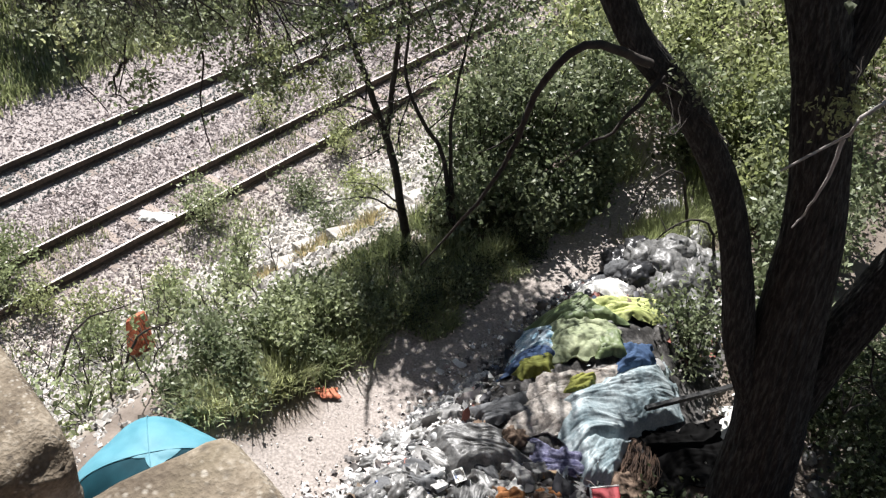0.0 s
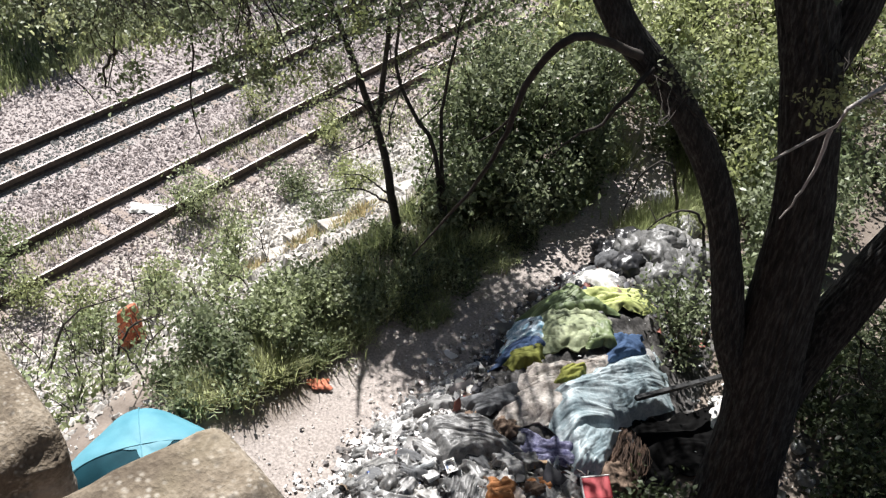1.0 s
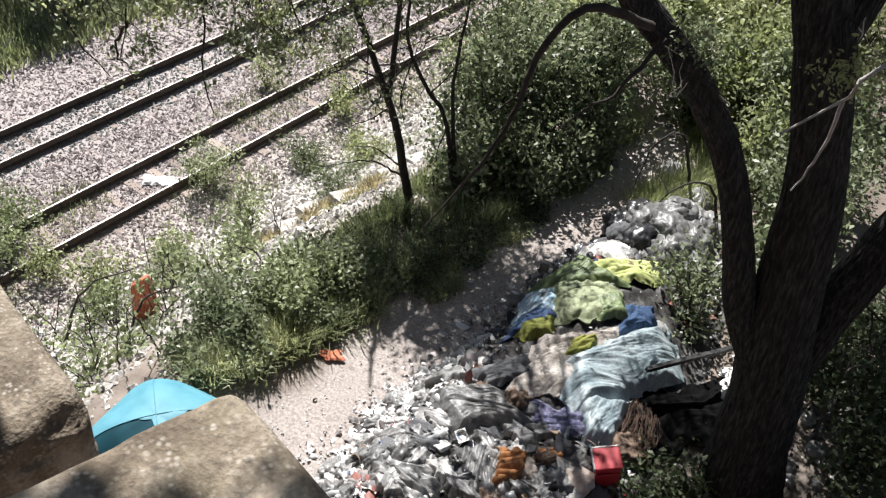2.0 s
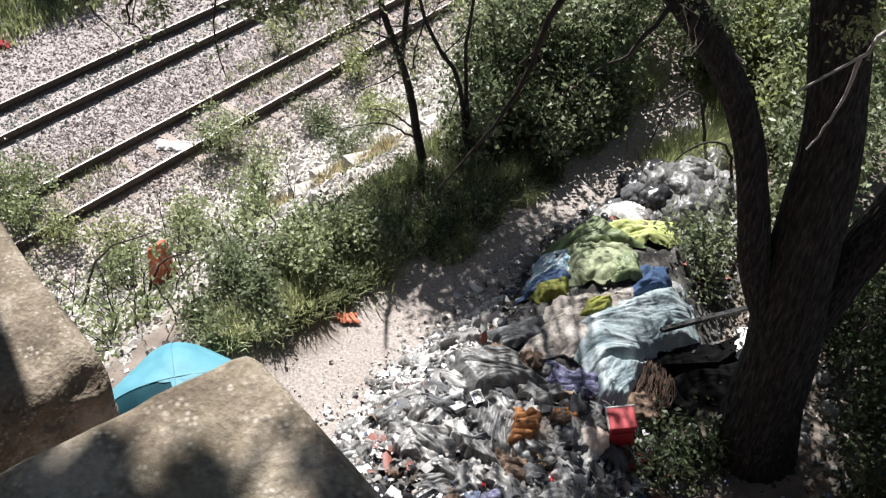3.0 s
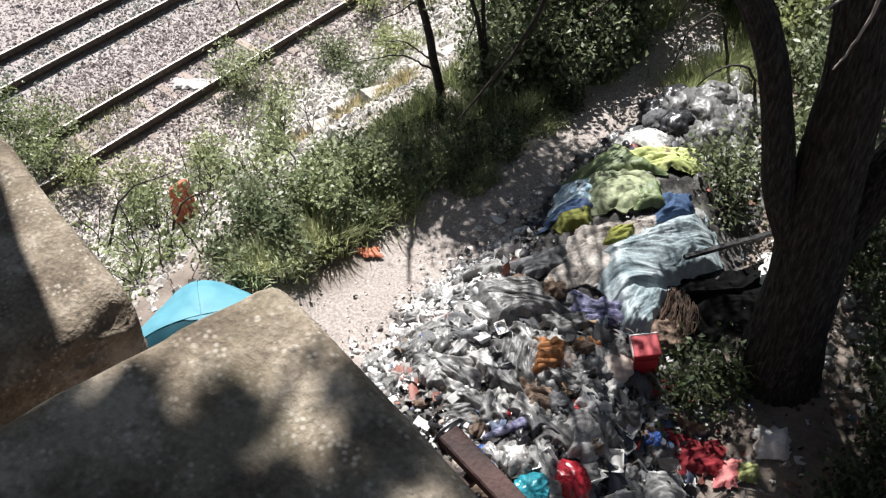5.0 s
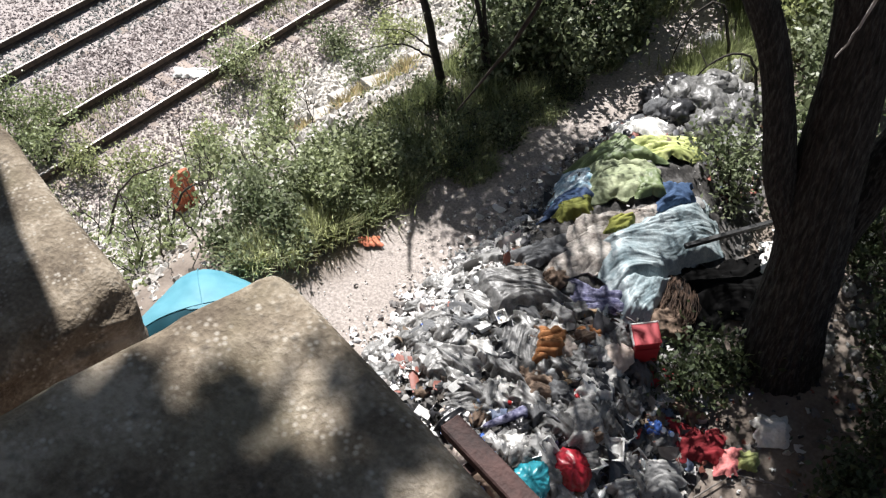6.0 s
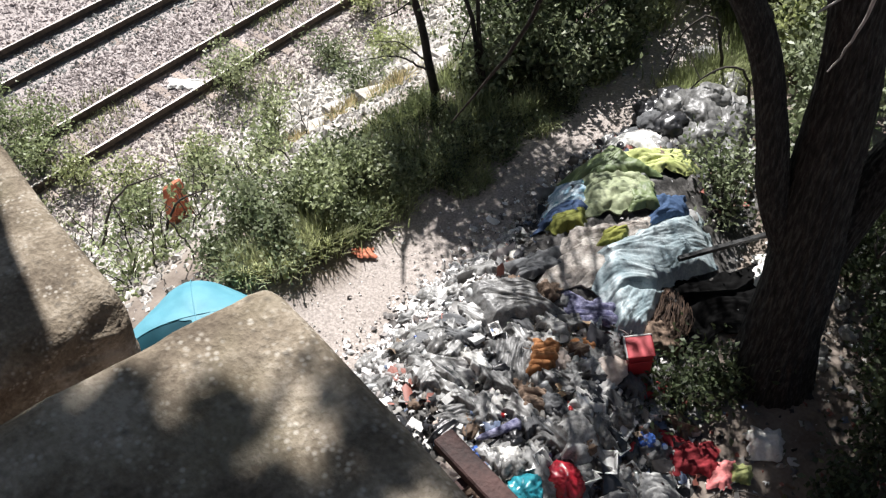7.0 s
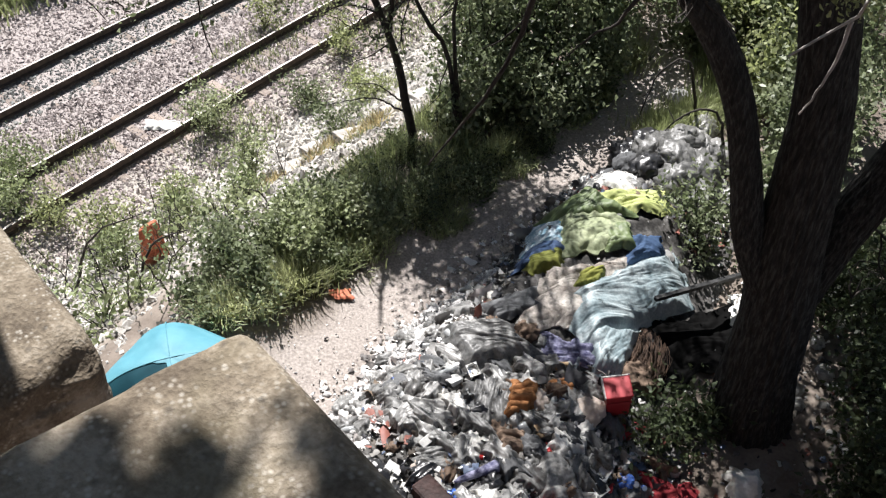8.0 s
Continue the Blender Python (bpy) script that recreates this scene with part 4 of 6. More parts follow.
# front tufts use the lit copy of the grass colour
grass("grass", 2600, tufts([(-7.5, 5.9), (-7.65, 5.3), (-7.45, 5.6), (-7.35, 6.1), (-7.6, 5.5), (-7.28, 6.3), (-7.75, 5.1), (-7.55, 6.25)], 0.12), 0.42, M_GRASS_LIT, "long green grass tufts at the edge of the footpath, coloured as lit", lean=0.6, width=0.011)
grass("grass", 2400, tufts([(-7.2, 7.1), (-7.6, 7.6), (-7.3, 8.0), (-7.9, 6.6), (-7.05, 7.5), (-7.15, 6.75), (-8.1, 5.4), (-7.75, 7.0)], 0.14), 0.34, M_GRASS, "green grass tufts among weeds beside the footpath", lean=0.6, width=0.011)
for x, y, r, h in ((-7.25, 6.9, 0.3, 0.35), (-7.5, 7.5, 0.4, 0.5), (-7.15, 7.5, 0.25, 0.3), (-7.3, 8.1, 0.35, 0.4), (-7.6, 6.6, 0.35, 0.5), (-7.85, 5.0, 0.4, 0.4), (-7.05, 8.0, 0.25, 0.25)):
    shrub("weed", x, y, r, h, 26, 20, 0.075, M_LEAF_FRESH if y > 7.3 else M_LEAF, "leafy green weed at the edge of the footpath", "weed", "weeds on the verge", stems=8, spread=0.08)
grass("grass", 9000, tufts(np.stack([rng.uniform(-9.1, -6.85, 130), rng.uniform(7.5, 12.6, 130)], 1), 0.075), 0.40, M_GRASS, "shaded grass tufts on the verge below the thicket", lean=0.42, width=0.012)
grass("grass", 9000, tufts([(-4.9, 13.6), (-5.1, 12.9), (-4.7, 14.4), (-5.2, 15.2), (-6.9, 13), (-6.9, 14.5)], 0.22), 0.34, M_GRASS, "grass tufts beside the far stretch of the footpath", lean=0.4)
grass("grass", 7000, strip(-7.3, -6.3, 8.3, 13.5, keep=lambda p: p[:, 0] < -6.42 + 0.14 * np.sin(p[:, 1] * 3.1) + 0.1 * np.sin(p[:, 1] * 7.3)), 0.2, M_GRASS, "short shaded grass along the edge of the footpath", lean=0.9, width=0.010)
# every other weed takes the leaf colour darkened for shade
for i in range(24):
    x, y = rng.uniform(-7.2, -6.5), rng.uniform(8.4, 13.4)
    shrub("weed", float(x), float(y), float(rng.uniform(0.22, 0.36)), float(rng.uniform(0.2, 0.45)), 22, 18, 0.055, M_LEAF_SHADE if i % 2 else M_LEAF, "low leafy weed along the footpath", "weed", "weeds on the verge", stems=6, spread=0.1)
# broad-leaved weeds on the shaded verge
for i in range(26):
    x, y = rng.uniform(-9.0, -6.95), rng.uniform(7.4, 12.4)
    shrub("weed", float(x), float(y), float(rng.uniform(0.25, 0.5)), float(rng.uniform(0.25, 0.6)), 22, 16, 0.06, M_LEAF if i % 3 else M_LEAF_SHADE, "leafy weed on the shaded verge", "weed", "weeds on the verge", stems=6, spread=0.1)
grass("dry_grass", 1100, tufts([(-12.5, 10.3), (-11.8, 10.9), (-11.3, 11.7), (-11.4, 12.5), (-12.1, 11.5), (-10.9, 11.9)], 0.2), 0.26, M_GRASS_DRY, "dry straw-coloured grass on the rubble slope", width=0.016)
grass("weeds", 20000, strip(-20, -10, 5, 22, keep=lambda p: np.sin(p[:, 0] * 1.3 + 1) * np.sin(p[:, 1] * 0.9) > 0.25), 0.2, M_GRASS, "thin weeds between the rails and on the rubble", width=0.014)
grass("far_grass", 30000, strip(-36, -25.2, 8, 24, keep=lambda p: rng.uniform(0, 1, len(p)) < sm((-25.2 - p[:, 0]) / 1.5)), 0.5, M_GRASS, "long grass on the bank across the tracks", width=0.03)


# ---- tent ----
M_TENT = mat("turquoise tent nylon", [(0.065, 0.225, 0.285), (0.11, 0.30, 0.365)], scale=3, fine=120, rough=0.6, bump=0.15, trans=0.15)
# darker teal puts the shade on the tent's near sides into the colour
M_TENT_SHADE = mat("tent nylon in shade tone", [(0.004, 0.026, 0.036), (0.010, 0.05, 0.066)], scale=3, fine=120, rough=0.7, bump=0.15, spec=0.1)
M_POLE = mat("grey pole", [(0.2, 0.2, 0.2), (0.3, 0.3, 0.3)], rough=0.4, bump=0)


def tent(x, y, rz, half=1.02, h=0.77):
    """Dome of four rounded panels between two crossing pole sleeves."""
    ob = thing("dome_tent", pose(x, y, float(ground_z(x, y)), 0, 0, rz), "turquoise dome tent pitched by the path, its shaded front coloured dark", "tent")

    def shell(u, a, grow=1.0):
        r = half * math.cos(u * math.pi / 2) ** 0.9 * (1 + 0.06 * math.cos(4 * (a - math.pi / 4))) * grow
        sag = 0.025 * (1 - math.cos(4 * (a - math.pi / 4))) * math.sin(u * math.pi)
        return Vector((r * math.cos(a), r * math.sin(a), h * math.sin(u * math.pi / 2) * grow - sag))
    def cloth_panel(k, u0, u1, out=1.0):
        """One panel between two sleeves, from height u0 to u1, its lower hem scalloped a little."""
        bm = bmesh.new()
        n, m = 16, 18
        rows = []
        for i in range(n):
            row = []
            for j in range(m):
                hem = u0 + (0.07 * math.sin(math.pi * j / (m - 1)) if u0 else 0.0)
                u = hem + (u1 - hem) * i / (n - 1)
                p = shell(u, math.pi * (1.25 + 0.5 * k + 0.5 * j / (m - 1)), out)
                wr = 0.012 * noise.noise(p * 4 + Vector((k, 0, 0))) + 0.006 * noise.noise(Vector((p.x * 14, p.y * 14, p.z * 3)))
                row.append(bm.verts.new(p + p.normalized() * wr))
            rows.append(row)
        for a, b in zip(rows, rows[1:]):
            for j in range(m - 1):
                bm.faces.new((a[j], a[j + 1], b[j + 1], b[j]))
        return bm
    for k in range(4):
        if k < 2:  # the two sides coloured dark for shade, under the lifted fly
            panel = part("door_panel" if k == 0 else "side_panel", cloth_panel(k, 0.0, 0.96), M_TENT_SHADE, ob, "lower panel coloured dark teal for its shade", smooth=True)
            part("fly_panel", cloth_panel(k, 0.89 if k == 0 else 0.80, 0.995, 1.012), M_TENT, ob, "turquoise nylon fly", smooth=True)
        else:
            part("panel", cloth_panel(k, 0.0, 0.995), M_TENT, ob, "turquoise nylon panel", smooth=True)
        if k == 0:
            P = np.array([tuple(shell(u, math.pi * 1.5, 1.006)) for u in np.linspace(0.03, 0.6, 12)])
            V, F = tubes([(P, np.full(12, 0.007))], 6)
            child(new("zip", mesh_of("zip", V, F, M_POLE)), panel, "pale grey door zip")
    for a0 in (math.pi / 4, 3 * math.pi / 4):
        P = [shell(u, a0 + math.pi, 1.015) for u in np.linspace(0, 0.99, 14)] + [shell(u, a0, 1.015) for u in np.linspace(0.99, 0, 14)]
        V, F = tubes([(np.array([tuple(p) for p in P]), np.full(28, 0.006))], 6)
        child(new("pole", mesh_of("pole", V, F, M_TENT)), ob, "fabric-sleeved tent pole")
    return ob


tent(-7.16, 3.89, 12)

# ---- rubbish heap ----
M_HEAP = mat("trodden mixed rubbish", [(0.012, 0.011, 0.010), (0.045, 0.042, 0.039), (0.14, 0.134, 0.128)], scale=5, fine=28, rough=0.8, bump=1.0)


def heap():
    ax, ay = np.arange(-6.0, -0.6, 0.05), np.arange(1.8, 13.4, 0.05)
    X, Y = np.meshgrid(ax, ay, indexing="ij")
    hz = heap_z(X, Y)
    bump = 0.05 * np.sin(X * 7 + 2 * np.sin(Y * 3)) * np.sin(Y * 6 + np.sin(X * 4)) + 0.03 * np.sin(X * 17 + Y * 5) * np.sin(Y * 15 - X * 6)
    Z = ground_z(X, Y) + hz + bump * sm(hz / 0.25) - 0.05 * (hz < 0.015)
    V = np.stack([X, Y, Z], -1).reshape(-1, 3)
    b = len(ay)
    i = (np.arange(len(ax) - 1)[:, None] * b + np.arange(b - 1)[None]).ravel()
    tagged(new("rubbish_heap", mesh_of("rubbish_heap", V, np.stack([i, i + b, i + b + 1, i + 1], 1), M_HEAP)), "low heap of trodden mixed household rubbish", "rubbish", kind="stuff")


heap()


# ---- cloth, bags and litter on the heap ----
def cloth(name, c0, c1, label, rough=0.85, stain=None, scale=2.5, fine=30):
    mid = tuple(0.6 * a + 0.4 * b for a, b in zip(c0, c1))
    return mat(name, [c0, stain or mid, c1], scale=scale, fine=fine, rough=rough, bump=0.5, vary=0.06, crease=6.5)


def film_mat(name, c0, c1, trans=0.35, rough=0.16, alpha=0.88):
    return mat(name, [c0, c1], scale=9, fine=40, rough=rough, bump=0.35, trans=trans, alpha=alpha, spec=0.6, crease=5.0)


M_TARP = cloth("faded blue-grey tarpaulin", (0.13, 0.175, 0.19), (0.36, 0.41, 0.42), "", 0.42)
M_QUILT = cloth("soiled cream quilt", (0.12, 0.10, 0.085), (0.44, 0.41, 0.37), "", scale=5)
M_GREEN = cloth("olive green padded nylon", (0.07, 0.10, 0.045), (0.15, 0.19, 0.08), "", 0.5)
M_GREEN_LT = cloth("pale green lining", (0.12, 0.145, 0.075), (0.30, 0.33, 0.20), "", 0.7)
M_LIME = cloth("lime yellow fabric", (0.22, 0.25, 0.08), (0.48, 0.51, 0.22), "")
M_OLIVE = cloth("mustard olive cloth", (0.09, 0.10, 0.015), (0.20, 0.205, 0.04), "")
M_NAVY = cloth("navy cloth", (0.015, 0.03, 0.07), (0.04, 0.08, 0.16), "")
M_JEANS = cloth("blue denim", (0.02, 0.045, 0.10), (0.05, 0.095, 0.18), "")
M_SKY = cloth("white and sky blue printed fabric", (0.08, 0.20, 0.28), (0.66, 0.70, 0.72), "", scale=7)
M_PURPLE = cloth("purple patterned cloth", (0.03, 0.03, 0.08), (0.26, 0.26, 0.36), "", scale=16)
M_DKGREY = cloth("charcoal cloth", (0.05, 0.052, 0.055), (0.12, 0.122, 0.125), "")
M_GREY = cloth("grey cloth", (0.16, 0.16, 0.155), (0.33, 0.33, 0.32), "")
M_WHITE = cloth("dirty white sheet", (0.45, 0.44, 0.41), (0.74, 0.73, 0.70), "")
M_ORANGE = cloth("rust orange jacket cloth", (0.18, 0.07, 0.02), (0.36, 0.16, 0.06), "")
M_RED = cloth("red cloth", (0.13, 0.008, 0.012), (0.28, 0.02, 0.028), "")
M_SCRAP = cloth("brick orange cloth", (0.26, 0.07, 0.035), (0.46, 0.16, 0.09), "")
M_PINK = cloth("salmon pink cloth", (0.42, 0.10, 0.11), (0.60, 0.22, 0.20), "")
M_BROWN = cloth("brown matted blanket", (0.06, 0.038, 0.025), (0.20, 0.14, 0.10), "", scale=9)
M_BEIGE = cloth("beige cushion cloth", (0.32, 0.26, 0.22), (0.50, 0.44, 0.39), "")
# near-black colour stands in for the deep shade of the hollow
M_HOLLOW_SHADE = mat("hollow shade", [(0.002, 0.002, 0.002), (0.006, 0.006, 0.006)], scale=3, rough=0.9, bump=0.3, spec=0.05)
M_FILM = film_mat("clear plastic film", (0.085, 0.085, 0.082), (0.31, 0.308, 0.30), trans=0.3, rough=0.42, alpha=0.8)
M_FILM_W = film_mat("white plastic bag film", (0.17, 0.168, 0.162), (0.50, 0.495, 0.482), rough=0.3)
M_FILM_K = film_mat("black bin bag film", (0.010, 0.010, 0.011), (0.03, 0.03, 0.032), trans=0.02, rough=0.3, alpha=1.0)
M_FILM_R = film_mat("red plastic film", (0.22, 0.008, 0.015), (0.42, 0.03, 0.045), trans=0.2)
M_FILM_T = film_mat("turquoise plastic film", (0.02, 0.22, 0.28), (0.06, 0.38, 0.45), trans=0.2)
M_FILM_B = film_mat("blue plastic film", (0.02, 0.07, 0.32), (0.10, 0.20, 0.55), trans=0.1)
M_BOX_RED = mat("red moulded plastic", [(0.28, 0.012, 0.02), (0.42, 0.025, 0.035)], scale=4, fine=80, rough=0.55, bump=0.05)
M_PLASTIC_W = mat("white moulded plastic", [(0.42, 0.42, 0.40), (0.70, 0.70, 0.68)], scale=6, fine=60, rough=0.4, bump=0.1, vary=0.1)
M_CARD = mat("brown cardboard", [(0.24, 0.16, 0.09), (0.40, 0.29, 0.18)], scale=5, fine=60, rough=0.85, bump=0.2, vary=0.2)
M_PET = mat("scuffed clear bottle plastic", [(0.35, 0.37, 0.37), (0.60, 0.62, 0.62)], scale=8, fine=50, rough=0.15, bump=0.1, alpha=0.6, spec=0.8)
M_CAN_S = mat("crushed aluminium", [(0.45, 0.45, 0.46), (0.75, 0.75, 0.76)], scale=10, fine=60, rough=0.3, metal=0.9, bump=0.2)
M_CAN_B = mat("blue printed can", [(0.02, 0.045, 0.16), (0.06, 0.11, 0.30)], scale=10, fine=60, rough=0.35, metal=0.3, bump=0.1)
M_CAN_R = mat("red printed can", [(0.3, 0.01, 0.02), (0.5, 0.05, 0.04)], scale=10, fine=60, rough=0.35, metal=0.3, bump=0.1)
M_WOOD = mat("grey weathered timber", [(0.10, 0.09, 0.08), (0.24, 0.22, 0.20)], scale=6, fine=40, stretch=(1, 9, 9), rough=0.85, bump=0.5)
M_METAL_DK = mat("dark painted metal", [(0.015, 0.015, 0.015), (0.05, 0.05, 0.05)], scale=8, fine=50, rough=0.5, metal=0.5, bump=0.1)


def mixed_litter_mat(name, colours):
    m = mat(name, [(0.8, 0.8, 0.8), (1, 1, 1)], scale=20, fine=60, rough=0.6, bump=0.2)
    nt = m.node_tree
    geo, ramp, mul = nt.nodes.new("ShaderNodeNewGeometry"), nt.nodes.new("ShaderNodeValToRGB"), nt.nodes.new("ShaderNodeMix")
    cr = ramp.color_ramp
    cr.interpolation = "CONSTANT"
    for i, c in enumerate(colours):
        e = cr.elements[i] if i < 2 else cr.elements.new(i / len(colours))
        e.position, e.color = i / len(colours), (*c, 1)
    b = nt.nodes["Principled BSDF"]
    old = b.inputs["Base Color"].links[0].from_socket
    mul.data_type, mul.blend_type = "RGBA", "MULTIPLY"
    mul.inputs["Factor"].default_value = 1.0
    nt.links.new(geo.outputs["Random Per Island"], ramp.inputs[0])
    nt.links.new(ramp.outputs[0], mul.inputs["A"]), nt.links.new(old, mul.inputs["B"])
    nt.links.new(mul.outputs["Result"], b.inputs["Base Color"])
    return m


M_LITTER = mixed_litter_mat("mixed scraps", [(0.46, 0.46, 0.44), (0.04, 0.04, 0.04), (0.20, 0.195, 0.19), (0.07, 0.067, 0.063), (0.10, 0.085, 0.07), (0.24, 0.23, 0.215), (0.025, 0.025, 0.03), (0.16, 0.12, 0.085), (0.56, 0.55, 0.53), (0.08, 0.08, 0.09), (0.10, 0.13, 0.20), (0.22, 0.08, 0.06), (0.20, 0.20, 0.19), (0.52, 0.50, 0.46), (0.12, 0.12, 0.12)])
M_LITTER_W = mixed_litter_mat("white torn scraps", [(0.72, 0.72, 0.71), (0.58, 0.57, 0.55), (0.74, 0.73, 0.72), (0.40, 0.38, 0.36), (0.66, 0.65, 0.64), (0.22, 0.20, 0.19), (0.55, 0.54, 0.53), (0.66, 0.60, 0.57), (0.10, 0.09, 0.085)])


def fold(a, b, k=1.0, seed=0.0):
    """Creases: long sharp crests with softer troughs, warped, at three sizes; in metres for k = 1."""
    wa, wb = a + 0.2 * vn(a * 2.3, b * 1.3, seed + 1), b + 0.34 * vn(a * 3.2, b * 1.6, seed + 2)
    out = 0.0
    for f, h in ((1.6, 0.06), (3.9, 0.055), (8.5, 0.032), (19.0, 0.015), (41.0, 0.006)):
        out = out + h * (0.55 - 2.2 * np.abs(vn(wa * f * 0.62, wb * f, seed + f)))
    return k * out


def sheet(name, c, material, label, category, amp=0.6, lift=0.06, n=44, stretch=2.3, rag=0.2, thick=0.010, puff=0.0, flow=None):
    """A crumpled cloth laid over the heap between four corners, its edges tucked down."""
    n = int(n * 1.5)
    seed = float(rng.uniform(0, 9))
    c = np.asarray(c, float)
    ax = c[1] - c[0] if flow is None else np.array(flow, float)
    ax = ax / np.linalg.norm(ax)
    U, V = np.meshgrid(np.linspace(0, 1, n), np.linspace(0, 1, n), indexing="ij")
    E = np.minimum(np.minimum(U, 1 - U), np.minimum(V, 1 - V))
    P = ((c[0] * (1 - V[..., None]) + c[1] * V[..., None]) * (1 - U[..., None]) + (c[3] * (1 - V[..., None]) + c[2] * V[..., None]) * U[..., None])
    R = P - c.mean(0)
    ang = np.arctan2(R[..., 1], R[..., 0])
    P = P + R * (rag * 2.6 * vn(np.cos(ang) * 2.2, np.sin(ang) * 2.2, seed) + rag * 0.3 * vn(np.cos(ang) * 7, np.sin(ang) * 7, seed + 3))[..., None] * sm(1 - E * 2.2)[..., None]
    a, b = P @ ax / max(stretch, 1.9), P @ np.array([-ax[1], ax[0]])
    base = surf(P[..., 0], P[..., 1])
    e = sm(E * 5)
    z = base + (lift * 0.45 + puff * 0.35) * e + fold(a, b, amp * 1.25, seed) * (0.45 + 0.55 * e) + 0.03
    P = P + np.stack([vn(a * 9, b * 9, seed + 5), vn(a * 9, b * 9, seed + 6)], -1) * 0.012
    z = np.maximum(z, base + 0.012 + 0.02 * vn(a * 14, b * 14, seed) ** 2)
    i = (np.arange(n - 1)[:, None] * n + np.arange(n - 1)[None]).ravel()
    ob = tagged(new(name, mesh_of(name, np.stack([P[..., 0], P[..., 1], z], -1).reshape(-1, 3), np.stack([i, i + 1, i + n + 1, i + n], 1), material)), label, category)
    s = ob.modifiers.new("thickness", "SOLIDIFY")
    s.thickness = thick
    return ob


tarp = sheet("tarpaulin", [(-3.95, 7.75), (-3.35, 9.75), (-2.72, 9.35), (-3.30, 7.25)], M_TARP, "faded blue-grey tarpaulin draped in long folds over the heap", "tarpaulin", 0.62, 0.20, 84, 3.4, puff=0.22, flow=(0.35, 1), rag=0.12)
flap = sheet("hanging_flap", [(-3.42, 7.55), (-2.98, 8.45), (-2.70, 7.30), (-2.95, 6.98)], M_TARP, "hanging corner of the tarpaulin", "", 0.5, 0.2, 56, 3.6, puff=0.2, flow=(0.2, -1), rag=0.1)
flap.parent = tarp
sheet("quilt", [(-4.38, 8.15), (-3.70, 9.0), (-3.52, 7.5), (-4.02, 6.75)], M_QUILT, "soiled cream quilt with brown stains, rumpled", "quilt", 0.68, 0.10, 60, 2.4, flow=(0.4, 1), thick=0.03)
sheet("sleeping_bag", [(-5.02, 9.2), (-4.2, 9.75), (-3.72, 9.2), (-4.38, 8.5)], M_GREEN_LT, "pale green sleeping bag lining turned outward", "sleeping bag", 0.6, 0.12, 50, 2.0, puff=0.10, thick=0.03)
sheet("sleeping_bag", [(-5.38, 9.35), (-4.95, 9.95), (-4.1, 9.75), (-4.62, 9.15)], M_GREEN, "olive green padded sleeping bag bunched up", "sleeping bag", 0.6, 0.14, 50, 2.0, puff=0.16, thick=0.03)
sheet("sleeping_bag", [(-4.25, 9.3), (-4.02, 9.6), (-3.68, 9.25), (-3.95, 8.9)], M_GREEN, "olive green edge of a sleeping bag folded over", "sleeping bag", 0.6, 0.14, 30, 1.3, puff=0.14, thick=0.03)
sheet("lime_blanket", [(-4.72, 9.85), (-4.05, 11.05), (-3.72, 10.35), (-4.3, 9.5)], M_LIME, "lime yellow blanket crumpled in the sun", "blanket", 0.7, 0.10, 44, 2.0, puff=0.08)
sheet("printed_cover", [(-5.42, 9.35), (-4.85, 9.3), (-4.5, 8.7), (-5.0, 8.2)], M_SKY, "white and sky blue printed duvet cover twisted up", "duvet cover", 0.7, 0.10, 40, 1.4, puff=0.08)
sheet("navy_cloth", [(-5.05, 8.7), (-4.5, 8.75), (-4.35, 8.3), (-4.85, 7.75)], M_NAVY, "dark navy garment in a heap", "garment", 0.7, 0.13, 36, puff=0.08)
sheet("olive_cloth", [(-4.85, 8.25), (-4.42, 8.55), (-4.2, 8.2), (-4.55, 7.85)], M_OLIVE, "mustard olive pullover bunched on the heap", "garment", 0.7, 0.17, 32, puff=0.12)
sheet("olive_cloth", [(-4.02, 8.32), (-3.75, 8.68), (-3.66, 8.26), (-3.92, 7.92)], M_OLIVE, "mustard olive cloth tucked beside the quilt", "garment", 0.7, 0.2, 30, puff=0.1)
sheet("jeans", [(-3.85, 9.38), (-3.52, 9.95), (-3.34, 9.5), (-3.64, 8.95)], M_JEANS, "blue denim trousers in a crumpled heap", "trousers", 0.8, 0.16, 34, puff=0.14)
sheet("charcoal_cloth", [(-4.75, 6.85), (-4.3, 7.8), (-4.0, 7.5), (-4.4, 6.8)], M_DKGREY, "charcoal coat laid flat on the heap", "coat", 0.45, 0.14, 40, 1.6, puff=0.06)
sheet("plastic_sheet", [(-4.95, 6.35), (-4.35, 7.0), (-3.55, 6.85), (-4.15, 5.95)], M_FILM, "large clear plastic sheet billowing up, grey with dust", "plastic sheet", 0.62, 0.2, 76, 2.0, puff=0.2, thick=0.004, flow=(0.7, 0.5), rag=0.1)
sheet("plastic_sheet", [(-4.05, 6.0), (-3.62, 6.62), (-3.2, 5.75), (-3.48, 5.25)], M_FILM, "clear plastic sheet draped in long folds beside an orange jacket", "plastic sheet", 0.65, 0.2, 56, 3.4, thick=0.004, flow=(0.4, -1))
sheet("purple_cloth", [(-3.78, 7.1), (-3.15, 7.45), (-2.92, 7.2), (-3.5, 6.55)], M_PURPLE, "purple and white patterned cloth", "cloth", 0.7, 0.08, 44)
sheet("orange_jacket", [(-3.64, 6.2), (-3.34, 6.45), (-3.16, 6.0), (-3.38, 5.6)], M_ORANGE, "rust orange jacket crumpled on the rubbish", "jacket", 0.8, 0.18, 40, puff=0.12, thick=0.02)
